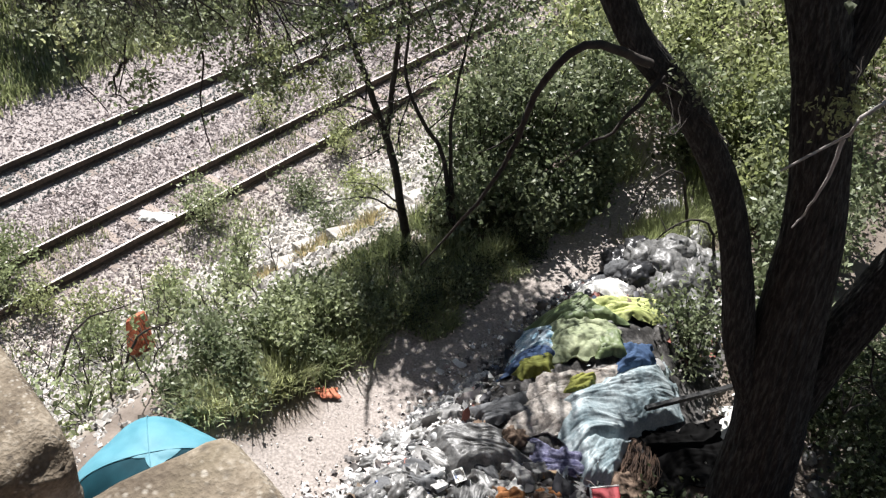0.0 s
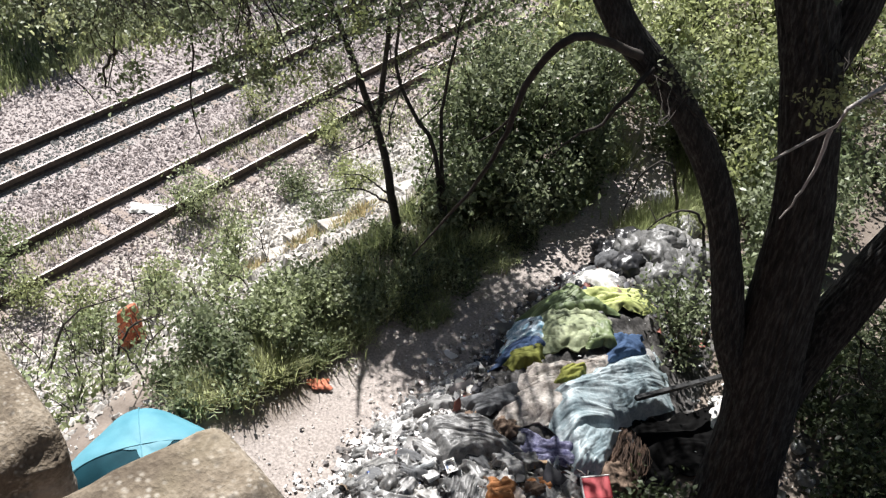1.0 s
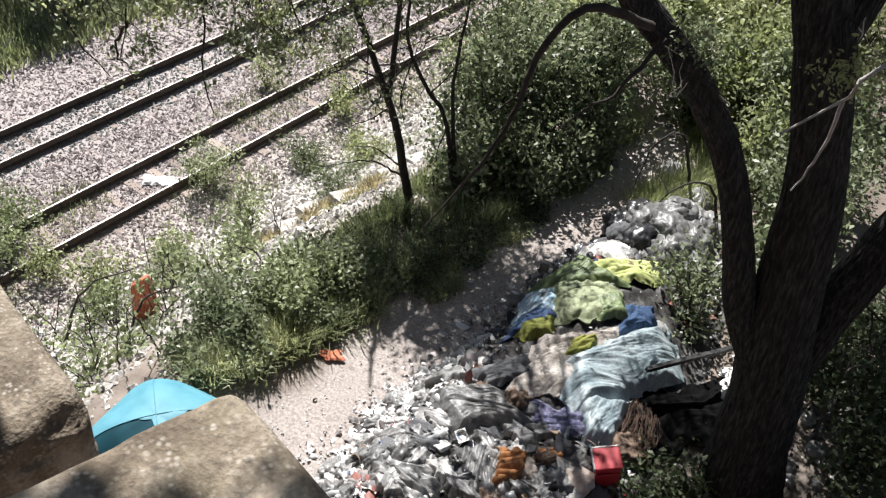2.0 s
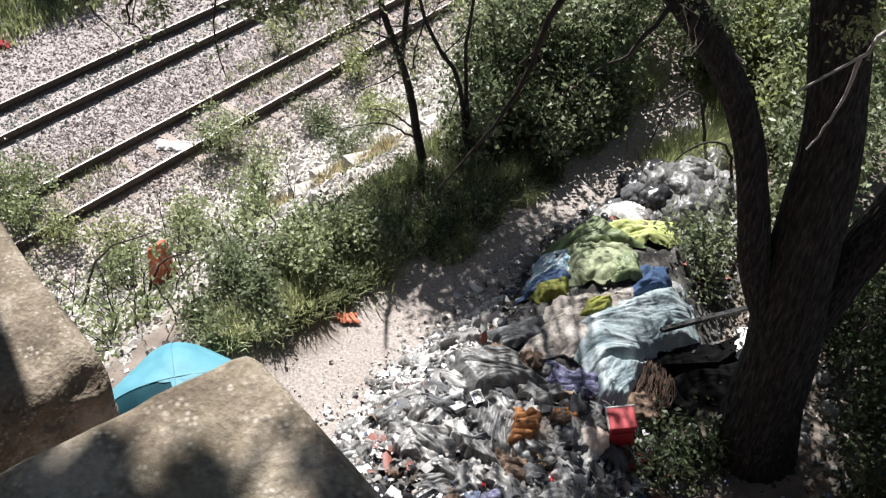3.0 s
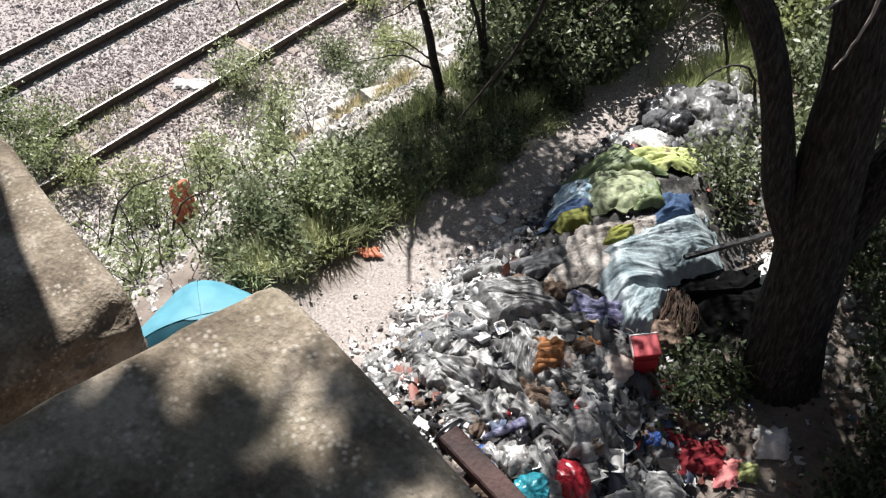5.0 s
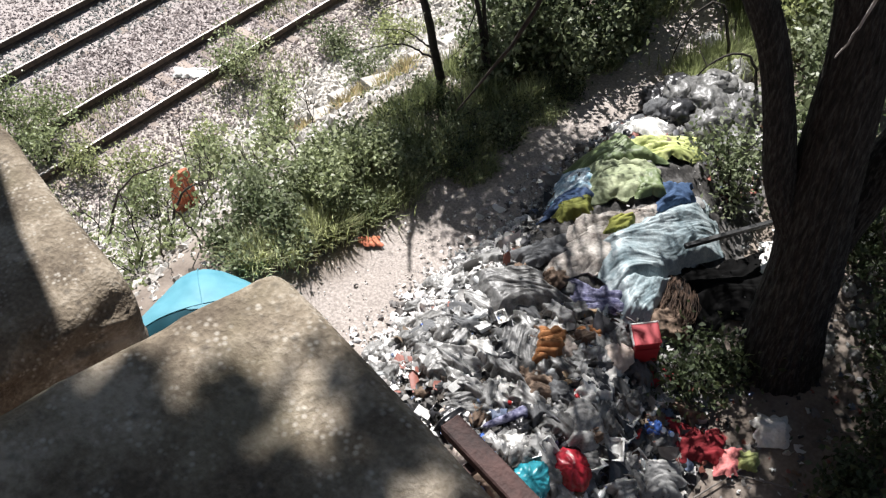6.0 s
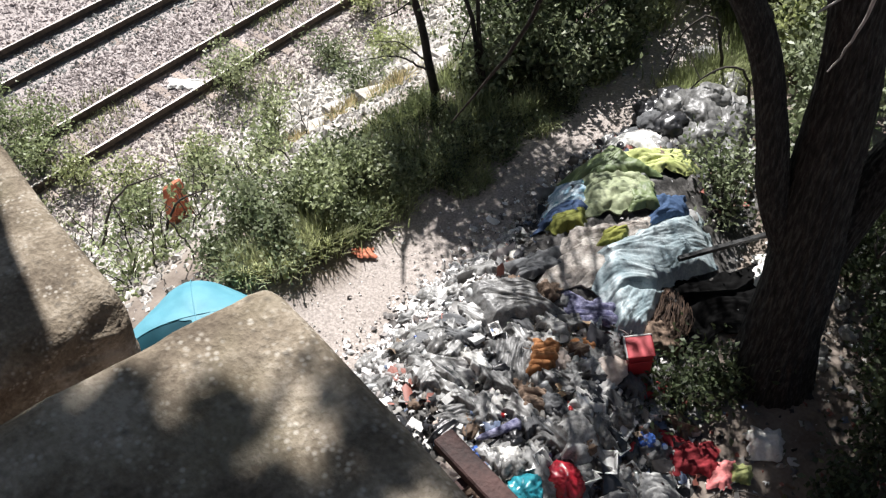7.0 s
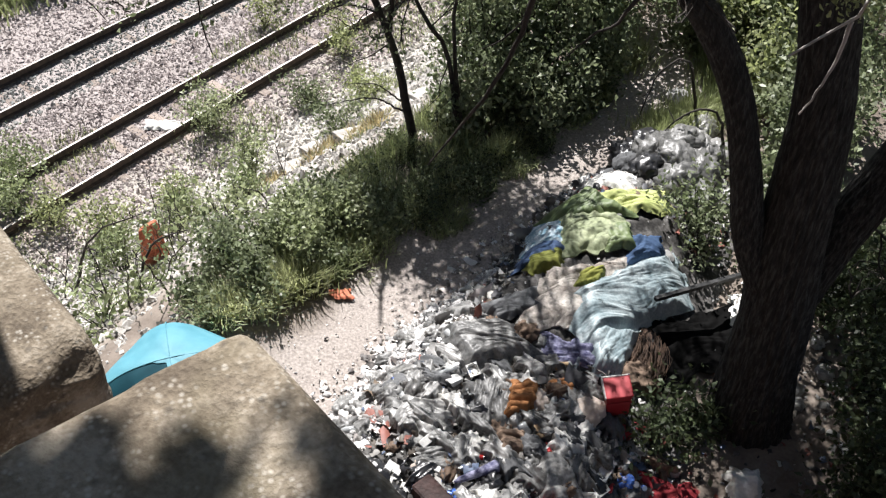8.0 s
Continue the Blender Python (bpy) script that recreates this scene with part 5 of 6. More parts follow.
sheet("orange_cloth", [(-3.3, 6.55), (-3.05, 6.75), (-2.95, 6.55), (-3.15, 6.3)], M_ORANGE, "orange scrap of cloth half buried in rubbish", "cloth", 0.9, 0.12, 26, puff=0.06)
sheet("red_cloth", [(-2.42, 6.6), (-2.12, 7.25), (-2.02, 6.95), (-2.3, 6.38)], M_RED, "dark red garment under leaves beside the box", "garment", 0.7, 0.1, 34, puff=0.08)
sheet("red_sheet", [(-1.85, 6.45), (-1.38, 6.98), (-1.12, 6.6), (-1.52, 6.18)], M_RED, "red cloth spread at the foot of the heap", "cloth", 0.7, 0.05, 36, puff=0.05)
sheet("pink_cloth", [(-1.28, 6.62), (-1.06, 6.88), (-0.92, 6.5), (-1.14, 6.34)], M_PINK, "salmon pink cloth on bare ground", "cloth", 0.7, 0.04, 30, puff=0.05)
sheet("lime_cloth", [(-1.1, 6.8), (-0.88, 6.95), (-0.78, 6.72), (-0.98, 6.6)], M_LIME, "lime yellow scrap of cloth beside a pink one", "cloth", 0.8, 0.04, 26, puff=0.05)
sheet("grey_sack", [(-1.86, 5.75), (-1.52, 6.22), (-1.26, 5.82), (-1.62, 5.3)], M_GREY, "grey woven sack lying flat on the rubbish", "sack", 0.5, 0.10, 40, 1.3, puff=0.08)
sheet("white_sheet", [(-2.82, 5.55), (-2.62, 6.0), (-2.15, 5.55), (-2.45, 5.05)], M_FILM_W, "dirty white bed sheet folded over the rubbish", "bed sheet", 0.7, 0.14, 46, 1.9, puff=0.10)
sheet("white_sheet", [(-2.75, 6.2), (-2.55, 6.45), (-2.4, 5.9), (-2.6, 5.75)], M_WHITE, "twisted strip of white sheet", "bed sheet", 0.8, 0.14, 36, 2, puff=0.08)
sheet("brown_blanket", [(-2.95, 7.45), (-2.62, 8.1), (-2.3, 7.8), (-2.58, 7.15)], M_BROWN, "brown matted blanket slumped beside the tarpaulin", "blanket", 0.9, 0.12, 44, 2.2, puff=0.12, flow=(0.2, -1))
# dark sheet laid where the hollow holds only shade
sheet("hollow_shade", [(-3.0, 8.6), (-2.3, 9.9), (-1.8, 9.0), (-2.4, 7.7)], M_HOLLOW_SHADE, "near-black sheet standing in for the shade in the hollow", "plastic sheet", 0.6, 0.03, 40)
sheet("grey_sheet", [(-2.5, 9.9), (-2.1, 10.9), (-1.75, 10.5), (-2.0, 9.5)], M_WHITE, "pale grey sheet in the undergrowth behind the heap", "sheet", 0.8, 0.05, 36, 2.2)
sheet("white_cloth", [(-5.55, 6.35), (-5.05, 6.95), (-4.8, 6.6), (-5.3, 6.05)], M_WHITE, "white cloth in full sun at the edge of the heap", "cloth", 0.6, 0.05, 36)
sheet("white_cloth", [(-4.55, 5.2), (-4.1, 5.7), (-3.75, 5.2), (-4.2, 4.7)], M_FILM_W, "white plastic sheeting torn open in the sun", "plastic sheet", 0.9, 0.08, 44, 1.3, thick=0.004)
sheet("black_cloth", [(-4.85, 5.85), (-4.35, 6.25), (-4.1, 5.85), (-4.5, 5.45)], M_DKGREY, "black and grey cloth crumpled on white litter", "cloth", 0.9, 0.08, 36)
sheet("plastic_sheet", [(-4.0, 5.0), (-3.5, 5.35), (-3.25, 4.75), (-3.8, 4.45)], M_FILM, "clear plastic wrapping in grey folds", "plastic sheet", 0.9, 0.1, 40, thick=0.004)
sheet("mattress_cover", [(-5.35, 10.85), (-4.7, 10.95), (-4.35, 10.2), (-4.95, 9.95)], M_WHITE, "white and green mattress cover bent over the heap", "mattress cover", 0.3, 0.12, 36, puff=0.08, thick=0.03)
sheet("white_cloth", [(-1.2, 7.35), (-0.85, 7.6), (-0.6, 7.25), (-0.95, 7.0)], M_WHITE, "crumpled white cloth on bare ground beside the tree", "cloth", 0.7, 0.06, 34, puff=0.05)
sheet("brown_cloth", [(-3.35, 5.55), (-3.1, 5.75), (-2.9, 5.45), (-3.15, 5.25)], M_BROWN, "rust brown cloth wedged in the rubbish", "cloth", 0.9, 0.1, 28, puff=0.05)


# smaller torn films and rags all over the near end
RAGS = [(M_FILM, "clear plastic film in grey folds", "plastic film"), (M_FILM_W, "white plastic film torn and twisted", "plastic film"), (M_GREY, "grey rag spread on the rubbish", "rag"), (M_DKGREY, "dark grey rag spread on the rubbish", "rag"), (M_FILM_K, "black bin bag torn flat", "bin bag"), (M_WHITE, "dirty white rag spread on the rubbish", "rag"), (M_FILM, "clear wrapping film, crumpled and dusty", "plastic film"), (M_BROWN, "brown rag spread on the rubbish", "rag")]
for i in range(96):
    x, y = float(rng.uniform(-5.2, -1.7)), float(rng.uniform(3.6, 6.9))
    if float(heap_z(x, y)) < 0.08:
        continue
    mt, lab, cat = RAGS[int(rng.integers(0, 2)) if x < -4.2 and rng.uniform() < 0.7 else int(rng.integers(0, 8))]
    w, d, t = float(rng.uniform(0.16, 0.38)), float(rng.uniform(0.12, 0.26)), float(rng.uniform(0, 6.28))
    q = [(x + w * math.cos(t + k) * (1 if j % 2 else 1.2), y + d * math.sin(t + k)) for j, k in enumerate((0.0, 1.4, 3.1, 4.6))]
    sheet("loose_film" if "film" in cat else "loose_rag", q, mt, lab, cat, float(rng.uniform(0.5, 0.85)), 0.12, 24, 3.2, rag=0.3, thick=0.004, puff=float(rng.uniform(0.0, 0.2)), flow=(math.cos(t), math.sin(t)))

# crumpled plastic bags
def bag(x, y, r, material, label, squash=0.65, deep=0.32, category="plastic bag", group="", seed=None, sub=4):
    seed = float(rng.uniform(0, 9)) if seed is None else seed
    bm = bmesh.new()
    bmesh.ops.create_icosphere(bm, subdivisions=sub if r > 0.11 else 3, radius=1)
    co = np.array([v.co[:] for v in bm.verts])
    th, ph = np.arctan2(co[:, 1], co[:, 0]), co[:, 2] * 1.7
    cx, cy = np.cos(th) * (1.2 + 0.5 * ph), np.sin(th) * (1.2 - 0.5 * ph)
    k = np.ones(len(co))
    for f, h in ((1.3, 0.9), (2.9, 0.6), (6.1, 0.36), (12.0, 0.16)):
        k += deep * h * (0.42 - 2.0 * np.abs(vn(cx * f + 0.4 * ph, cy * f, seed + f)))
    for v, kk in zip(bm.verts, k):
        v.co = Vector((v.co.x * kk * r, v.co.y * kk * r * 0.85, v.co.z * kk * r * squash))
    me = bpy.data.meshes.new("plastic_bag")
    for f in bm.faces:
        f.smooth = True
    bm.to_mesh(me)
    bm.free()
    me.materials.append(material)
    ob = tagged(new("plastic_bag", me), label, category, group)
    ob.matrix_world = pose(x, y, float(surf(x, y)) + r * squash * 0.55, rng.uniform(-15, 15), rng.uniform(-15, 15), rng.uniform(0, 360))
    return ob


bag(-2.30, 4.95, 0.24, M_FILM_R, "red plastic carrier bag half full on the heap", 0.7, 0.2, sub=5)
bag(-2.52, 4.50, 0.24, M_FILM_T, "turquoise plastic carrier bag at the edge of the heap", 0.6, 0.2, sub=5)
bag(-3.2, 4.58, 0.10, M_FILM_B, "blue and white printed wrapper, crumpled", category="wrapper")
bag(-2.70, 6.42, 0.24, M_BEIGE, "beige cushion, dirty, thrown on the heap", 0.5, 0.12, "cushion")
bag(-1.95, 6.15, 0.12, M_FILM_B, "blue and clear crumpled packaging", category="wrapper")
for x, y, r, mt, lab in ((-5.15, 11.7, 0.33, M_FILM_K, "black bin bag slumped at the end of the heap"), (-4.95, 12.0, 0.34, M_FILM_K, "black bin bag torn open"), (-4.75, 11.75, 0.36, M_FILM, "clear plastic sack full of waste"), (-4.5, 12.15, 0.36, M_FILM, "clear plastic sack full of waste"), (-4.35, 11.75, 0.36, M_FILM, "grey translucent sack, crumpled"), (-4.15, 12.3, 0.34, M_FILM, "clear plastic sack in the sun"), (-3.95, 11.8, 0.36, M_FILM, "clear plastic sack full of waste"), (-4.45, 12.75, 0.34, M_FILM_W, "white plastic sack in the sun"), (-4.0, 12.75, 0.32, M_FILM_W, "white plastic sack tied shut"), (-4.1, 11.3, 0.34, M_FILM, "grey translucent sack, crumpled"), (-3.7, 11.4, 0.32, M_FILM, "grey translucent sack, crumpled"), (-4.6, 11.3, 0.3, M_FILM_K, "black plastic sack, half empty"), (-5.35, 13.9, 0.22, M_FILM_W, "white plastic bag beside the path"), (-4.6, 13.4, 0.26, M_FILM_W, "white plastic bag on the grass"), (-4.95, 11.35, 0.26, M_DKGREY, "dark grey bundle of clothes")):
    bag(x, y, r, mt, lab, group="sacks at the end of the heap", sub=4, deep=0.42)

NEAR = [(-4.4, 6.3), (-3.7, 6.0)]
kinds = [(M_FILM_W, "crumpled white plastic carrier bag"), (M_FILM, "crumpled clear plastic wrapping"), (M_FILM_W, "white plastic bag, torn and dusty"), (M_FILM_K, "scrap of black bin bag"), (M_GREY, "grey rag bundled on the heap"), (M_DKGREY, "dark rag trodden into the heap"), (M_BROWN, "brown rag trodden into the rubbish"), (M_BEIGE, "beige rag, soiled and crumpled")]
for i in range(120):
    x, y = rng.uniform(-5.45, -1.5), rng.uniform(3.6, 7.0)
    if float(heap_z(x, y)) < 0.05 or any(math.hypot(x - a, y - b) < 0.32 for a, b in NEAR):
        continue
    mt, lab = kinds[int(rng.integers(0, 3) if x < -4.4 else rng.integers(1, 8))]
    bag(x, y, float(rng.uniform(0.07, 0.17)), mt, lab, float(rng.uniform(0.4, 0.7)), 0.6, "rag" if "rag" in lab else "plastic bag", "loose bags and rags on the heap")
for i in range(26):
    x, y = rng.uniform(-5.6, -3.2), rng.uniform(9.6, 13.0)
    if float(heap_z(x, y)) > 0.03:
        mt, lab = kinds[int(rng.integers(0, 6))]
        bag(x, y, float(rng.uniform(0.07, 0.15)), mt, lab, 0.5, 0.4, "plastic bag", "loose bags and rags on the heap", sub=3)
for i in range(22):
    x, y = rng.uniform(-1.6, 0.4), rng.uniform(8.6, 12.0)
    bag(x, y, float(rng.uniform(0.07, 0.16)), kinds[int(rng.integers(0, 3))][0], "white plastic bag lying in the shaded undergrowth", 0.5, 0.4, "plastic bag", "bags in the undergrowth", sub=3)


# trodden white rags and bags along the sunlit edge: a few shapes, strewn
M_RAG_WHITE = mat("trodden white rag", [(0.26, 0.245, 0.232), (0.54, 0.53, 0.515), (0.74, 0.735, 0.725)], scale=14, fine=60, rough=0.8, bump=0.6, vary=0.4, trans=0.12)
RAG_SHAPES = []
for k in range(9):
    bm = bmesh.new()
    bmesh.ops.create_icosphere(bm, subdivisions=3, radius=1)
    co = np.array([v.co[:] for v in bm.verts])
    f = np.zeros(len(co))
    for q, h in ((1.6, 0.8), (3.4, 0.55), (7.0, 0.32)):
        f += h * (0.45 - 2.1 * np.abs(vn(co[:, 0] * q * 0.45 + co[:, 2], co[:, 1] * q + co[:, 2] * 0.6, k * 1.7 + q)))
    for v, g in zip(bm.verts, f):
        v.co = Vector((v.co.x * (1.25 + 0.2 * g), v.co.y * (0.62 + 0.42 * g), v.co.z * (0.40 + 0.34 * g)))
    for fc in bm.faces:
        fc.smooth = True
    me = bpy.data.meshes.new("white_rag")
    bm.to_mesh(me)
    bm.free()
    me.materials.append(M_RAG_WHITE)
    RAG_SHAPES.append(me)
for k in range(285):
    y = float(rng.uniform(3.9, 8.3))
    wide = 0.85 if y < 6.2 else 0.85 - 0.3 * (y - 6.2)
    x = -5.60 + 0.12 * math.sin(y * 1.7) + wide * float(rng.uniform(0, 1)) ** 1.1
    r = float(rng.uniform(0.035, 0.095)) * (0.75 if x < -5.4 else 1.0)
    ob = tagged(new("white_rag", RAG_SHAPES[k % 9]), "dirty white rag trodden into the sunlit edge of the heap", "rag", "white rags along the heap edge")
    ob.matrix_world = pose(x, y, float(surf(x, y)) + r * 0.28, float(rng.uniform(-25, 25)), float(rng.uniform(-25, 25)), float(rng.uniform(0, 360))) @ Matrix.Scale(r, 4)


def scraps(name, n, place, size, material, label, lift=0.03):
    """Torn flat scraps: bent quads strewn at every tilt."""
    xy = place(n)
    n = len(xy)
    s = size * rng.lognormal(0, 0.5, n)
    D = rng.normal(0, 1, (n, 3)) * (1, 1, 0.35)
    D /= np.linalg.norm(D, axis=1)[:, None]
    U = rng.normal(0, 0.6, (n, 3)) + (0, 0, 1)
    S = np.cross(D, U)
    S /= np.linalg.norm(S, axis=1)[:, None]
    N = np.cross(S, D)
    c = np.stack([xy[:, 0], xy[:, 1], surf(xy[:, 0], xy[:, 1]) + lift + np.abs(rng.normal(0, 0.02, n))], 1)
    w = rng.uniform(0.35, 1.0, n)[:, None]
    rows = []
    for u in (-0.5, -0.17, 0.17, 0.5):
        for v in (-0.5, -0.17, 0.17, 0.5):
            q = s[:, None]
            rows.append(c + D * q * (u + rng.normal(0, 0.08, (n, 1))) + S * q * w * (v + rng.normal(0, 0.08, (n, 1))) + N * q * (rng.normal(0, 0.17, (n, 1)) - 0.5 * (u * u + v * v)))
    V = np.stack(rows, 1)
    f = np.array([[4 * i + j, 4 * i + j + 1, 4 * i + j + 5, 4 * i + j + 4] for i in range(3) for j in range(3)])
    F = (f[None] + 16 * np.arange(n)[:, None, None]).reshape(-1, 4)
    return tagged(new(name, mesh_of(name, V.reshape(-1, 3), F, material)), label, "litter", kind="stuff")


def on_heap(x0, x1, y0, y1, least=0.02, clear=True):
    def place(n):
        p = np.stack([rng.uniform(x0, x1, n), rng.uniform(y0, y1, n)], 1)
        k = heap_z(p[:, 0], p[:, 1]) > least
        if clear:
            k &= ~((p[:, 1] > 6.9) & (p[:, 1] < 10.2) & (p[:, 0] > -4.6) & (p[:, 0] < -2.9))
        return p[k]
    return place


scraps("white_litter", 2200, on_heap(-5.75, -4.4, 3.4, 7.2, 0.004), 0.06, M_LITTER_W, "torn white paper and plastic scraps along the sunlit edge of the heap", 0.02)
scraps("white_litter", 500, strip(-5.95, -5.2, 3.4, 9.5), 0.045, M_LITTER_W, "white scraps trodden into the edge of the footpath", 0.01)
scraps("mixed_litter", 2600, on_heap(-5.0, -1.3, 3.2, 7.4), 0.085, M_LITTER, "dense mixed scraps of packaging, paper and plastic")
scraps("mixed_litter", 2200, on_heap(-5.6, -3.0, 7.0, 13.0), 0.075, M_LITTER, "mixed scraps between the blankets and sacks")
scraps("mixed_litter", 900, strip(-2.2, 1.0, 4.5, 11.5), 0.06, M_LITTER, "scattered scraps on the shaded ground round the tree", 0.012)
scraps("leaf_litter", 1600, strip(-9.0, 2.0, 3.5, 16.0), 0.025, M_LITTER_W, "dry leaves and small scraps strewn on bare earth", 0.008)


# boxes, trays, bottles, cans
def red_box(x, y, rz):
    ob = thing("red_box", pose(x, y, float(surf(x, y)) + 0.14, 9, -8, rz), "bright red plastic box with white rim on the heap", "box")
    bm = box_bm(-0.15, 0.15, -0.13, 0.13, -0.14, 0.46, 0.02, 3)
    for v in bm.verts:
        k = 0.88 + 0.12 * v.co.z / 0.46
        v.co.x *= k
        v.co.y *= k
    part("body", bm, M_BOX_RED, ob, smooth=False)
    part("lid", box_bm(-0.163, 0.163, -0.143, 0.143, 0.462, 0.487, 0.012, 2), M_BOX_RED, ob, "red lid")
    bm = box_bm(-0.168, 0.168, 0.130, 0.150, 0.446, 0.496, 0.006, 1)
    box_bm(-0.172, -0.152, -0.14, 0.129, 0.446, 0.496, 0.006, 1, bm=bm)
    part("rim", bm, M_PLASTIC_W, ob, "white plastic rim")
    part("ridge", box_bm(-0.145, 0.145, -0.148, -0.134, 0.33, 0.355, 0.005, 1), M_BOX_RED, ob, "moulded grip")
    return ob


red_box(-2.50, 6.78, 42)


def tray(x, y, rz, w=0.22, d=0.2, tilt=(0, 0), material=None, label="white plastic food tray lying open on the heap"):
    ob = thing("food_tray", pose(x, y, float(surf(x, y)) + 0.07, tilt[0], tilt[1], rz), label, "food tray", "food trays on the heap")
    bm = bmesh.new()
    rings = []
    for z, k in ((0.0, 0.8), (0.055, 1.0), (0.055, 1.1), (0.049, 1.1), (0.046, 0.97), (0.006, 0.78)):
        rings.append([bm.verts.new((sx * w / 2 * k, sy * d / 2 * k, z)) for sx, sy in ((-1, -1), (1, -1), (1, 1), (-1, 1))])
    for a, b in zip(rings, rings[1:]):
        for i in range(4):
            bm.faces.new((a[i], a[(i + 1) % 4], b[(i + 1) % 4], b[i]))
    bm.faces.new(rings[0][::-1]), bm.faces.new(rings[-1])
    bmesh.ops.bevel(bm, geom=[e for e in bm.edges if abs(e.verts[0].co.z - e.verts[1].co.z) > 0.02], offset=0.02, segments=2, affect="EDGES")
    part("tray", bm, material or M_PLASTIC_W, ob)
    return ob


tray(-2.12, 5.52, 30, 0.27, 0.25, (12, -10))
tray(-2.16, 5.20, 65, 0.24, 0.2, (-20, 15))
tray(-2.24, 5.98, 10, 0.28, 0.2, (18, 20))
tray(-2.88, 6.06, 45, 0.28, 0.16, (8, -12))
tray(-2.1, 5.8, 80, 0.18, 0.14, (25, 10))
for i in range(12):
    x, y = rng.uniform(-4.6, -1.7), rng.uniform(3.8, 6.6)
    tray(x, y, float(rng.uniform(0, 360)), float(rng.uniform(0.12, 0.22)), float(rng.uniform(0.1, 0.18)), (float(rng.uniform(-35, 35)), float(rng.uniform(-35, 35))))


def lathe(prof, seg=14):
    bm = bmesh.new()
    rings = [[bm.verts.new((r * math.cos(i * 2 * math.pi / seg), r * math.sin(i * 2 * math.pi / seg), z)) for i in range(seg)] for r, z in prof]
    for a, b in zip(rings, rings[1:]):
        for i in range(seg):
            bm.faces.new((a[i], a[(i + 1) % seg], b[(i + 1) % seg], b[i]))
    bm.faces.new(rings[0][::-1]), bm.faces.new(rings[-1])
    return bm


def can(x, y, material, label, rz, tilt=88, s=1.0):
    ob = thing("drink_can", pose(x, y, float(surf(x, y)) + 0.075, tilt, 0, rz), label, "can", "cans on the heap")
    part("body", lathe([(0.024 * s, -0.083 * s), (0.033 * s, -0.075 * s), (0.033 * s, 0.068 * s), (0.027 * s, 0.083 * s)]), material, ob, smooth=True)
    part("top", lathe([(0.026 * s, 0.0835 * s), (0.027 * s, 0.087 * s), (0.024 * s, 0.0865 * s)]), M_CAN_S, ob, "bare metal top")
    return ob


can(-1.84, 6.24, M_CAN_S, "silver and blue drink can standing in the rubbish", 20, 25, 1.2)
can(-1.78, 6.3, M_CAN_B, "blue drink can leaning in the rubbish", 50, 40, 1.1)
can(-3.62, 5.5, M_CAN_B, "blue drink can lying on the heap", 120)
for i in range(16):
    x, y = rng.uniform(-4.4, -1.6), rng.uniform(3.8, 7.0)
    mt, lab = ((M_CAN_S, "bare silver drink can lying on the heap"), (M_CAN_B, "blue drink can lying on the heap"), (M_CAN_R, "red drink can lying on the heap"))[int(rng.integers(0, 3))]
    can(x, y, mt, lab, float(rng.uniform(0, 360)), float(rng.uniform(60, 100)))


def bottle(x, y, rz, tilt, s=1.0):
    ob = thing("plastic_bottle", pose(x, y, float(surf(x, y)) + 0.08, tilt, 0, rz), "scuffed clear plastic bottle lying on the heap", "bottle", "bottles on the heap")
    part("body", lathe([(0.03 * s, -0.14 * s), (0.036 * s, -0.13 * s), (0.036 * s, -0.02 * s), (0.033 * s, 0.0), (0.036 * s, 0.02 * s), (0.034 * s, 0.06 * s), (0.014 * s, 0.11 * s), (0.013 * s, 0.13 * s)]), M_PET, ob, smooth=True)
    part("cap", lathe([(0.015 * s, 0.128 * s), (0.016 * s, 0.13 * s), (0.016 * s, 0.146 * s), (0.014 * s, 0.148 * s)]), M_CAN_B if s > 1 else M_PLASTIC_W, ob, "screw cap")
    return ob


for i in range(24):
    x, y = rng.uniform(-4.8, -1.5), rng.uniform(3.7, 7.0)
    bottle(x, y, float(rng.uniform(0, 360)), float(rng.uniform(70, 110)), float(rng.uniform(0.8, 1.3)))


def carton(x, y, w, d, h, rz, tilt, material, label):
    ob = thing("carton", pose(x, y, float(surf(x, y)) + 0.04, tilt[0], tilt[1], rz), label, "carton", "cartons on the heap")
    bm = box_bm(-w / 2, w / 2, -d / 2, d / 2, 0, h, 0.006, 1)
    for v in bm.verts:
        v.co += Vector((noise.noise(v.co * 9 + Vector((x, y, 0))), noise.noise(v.co * 9 + Vector((y, x, 3))), noise.noise(v.co * 9))) * 0.02
    part("body", bm, material, ob)
    bm = box_bm(-w / 2 * 0.96, w / 2 * 0.96, d / 2 + 0.002, d / 2 + 0.09, h - 0.008, h - 0.004)
    part("flap", bm, material, ob, "bent open flap")
    return ob


for i in range(14):
    x, y = rng.uniform(-4.5, -1.6), rng.uniform(3.8, 7.0)
    mt, lab = ((M_CARD, "squashed brown cardboard carton on the heap"), (M_PLASTIC_W, "white drinks carton, squashed"), (M_CARD, "torn cardboard packet on the heap"), (M_GREY, "grey plastic packet on the heap"))[int(rng.integers(0, 4))]
    carton(x, y, float(rng.uniform(0.08, 0.2)), float(rng.uniform(0.07, 0.16)), float(rng.uniform(0.03, 0.1)), float(rng.uniform(0, 360)), (float(rng.uniform(-25, 25)), float(rng.uniform(-25, 25))), mt, lab)

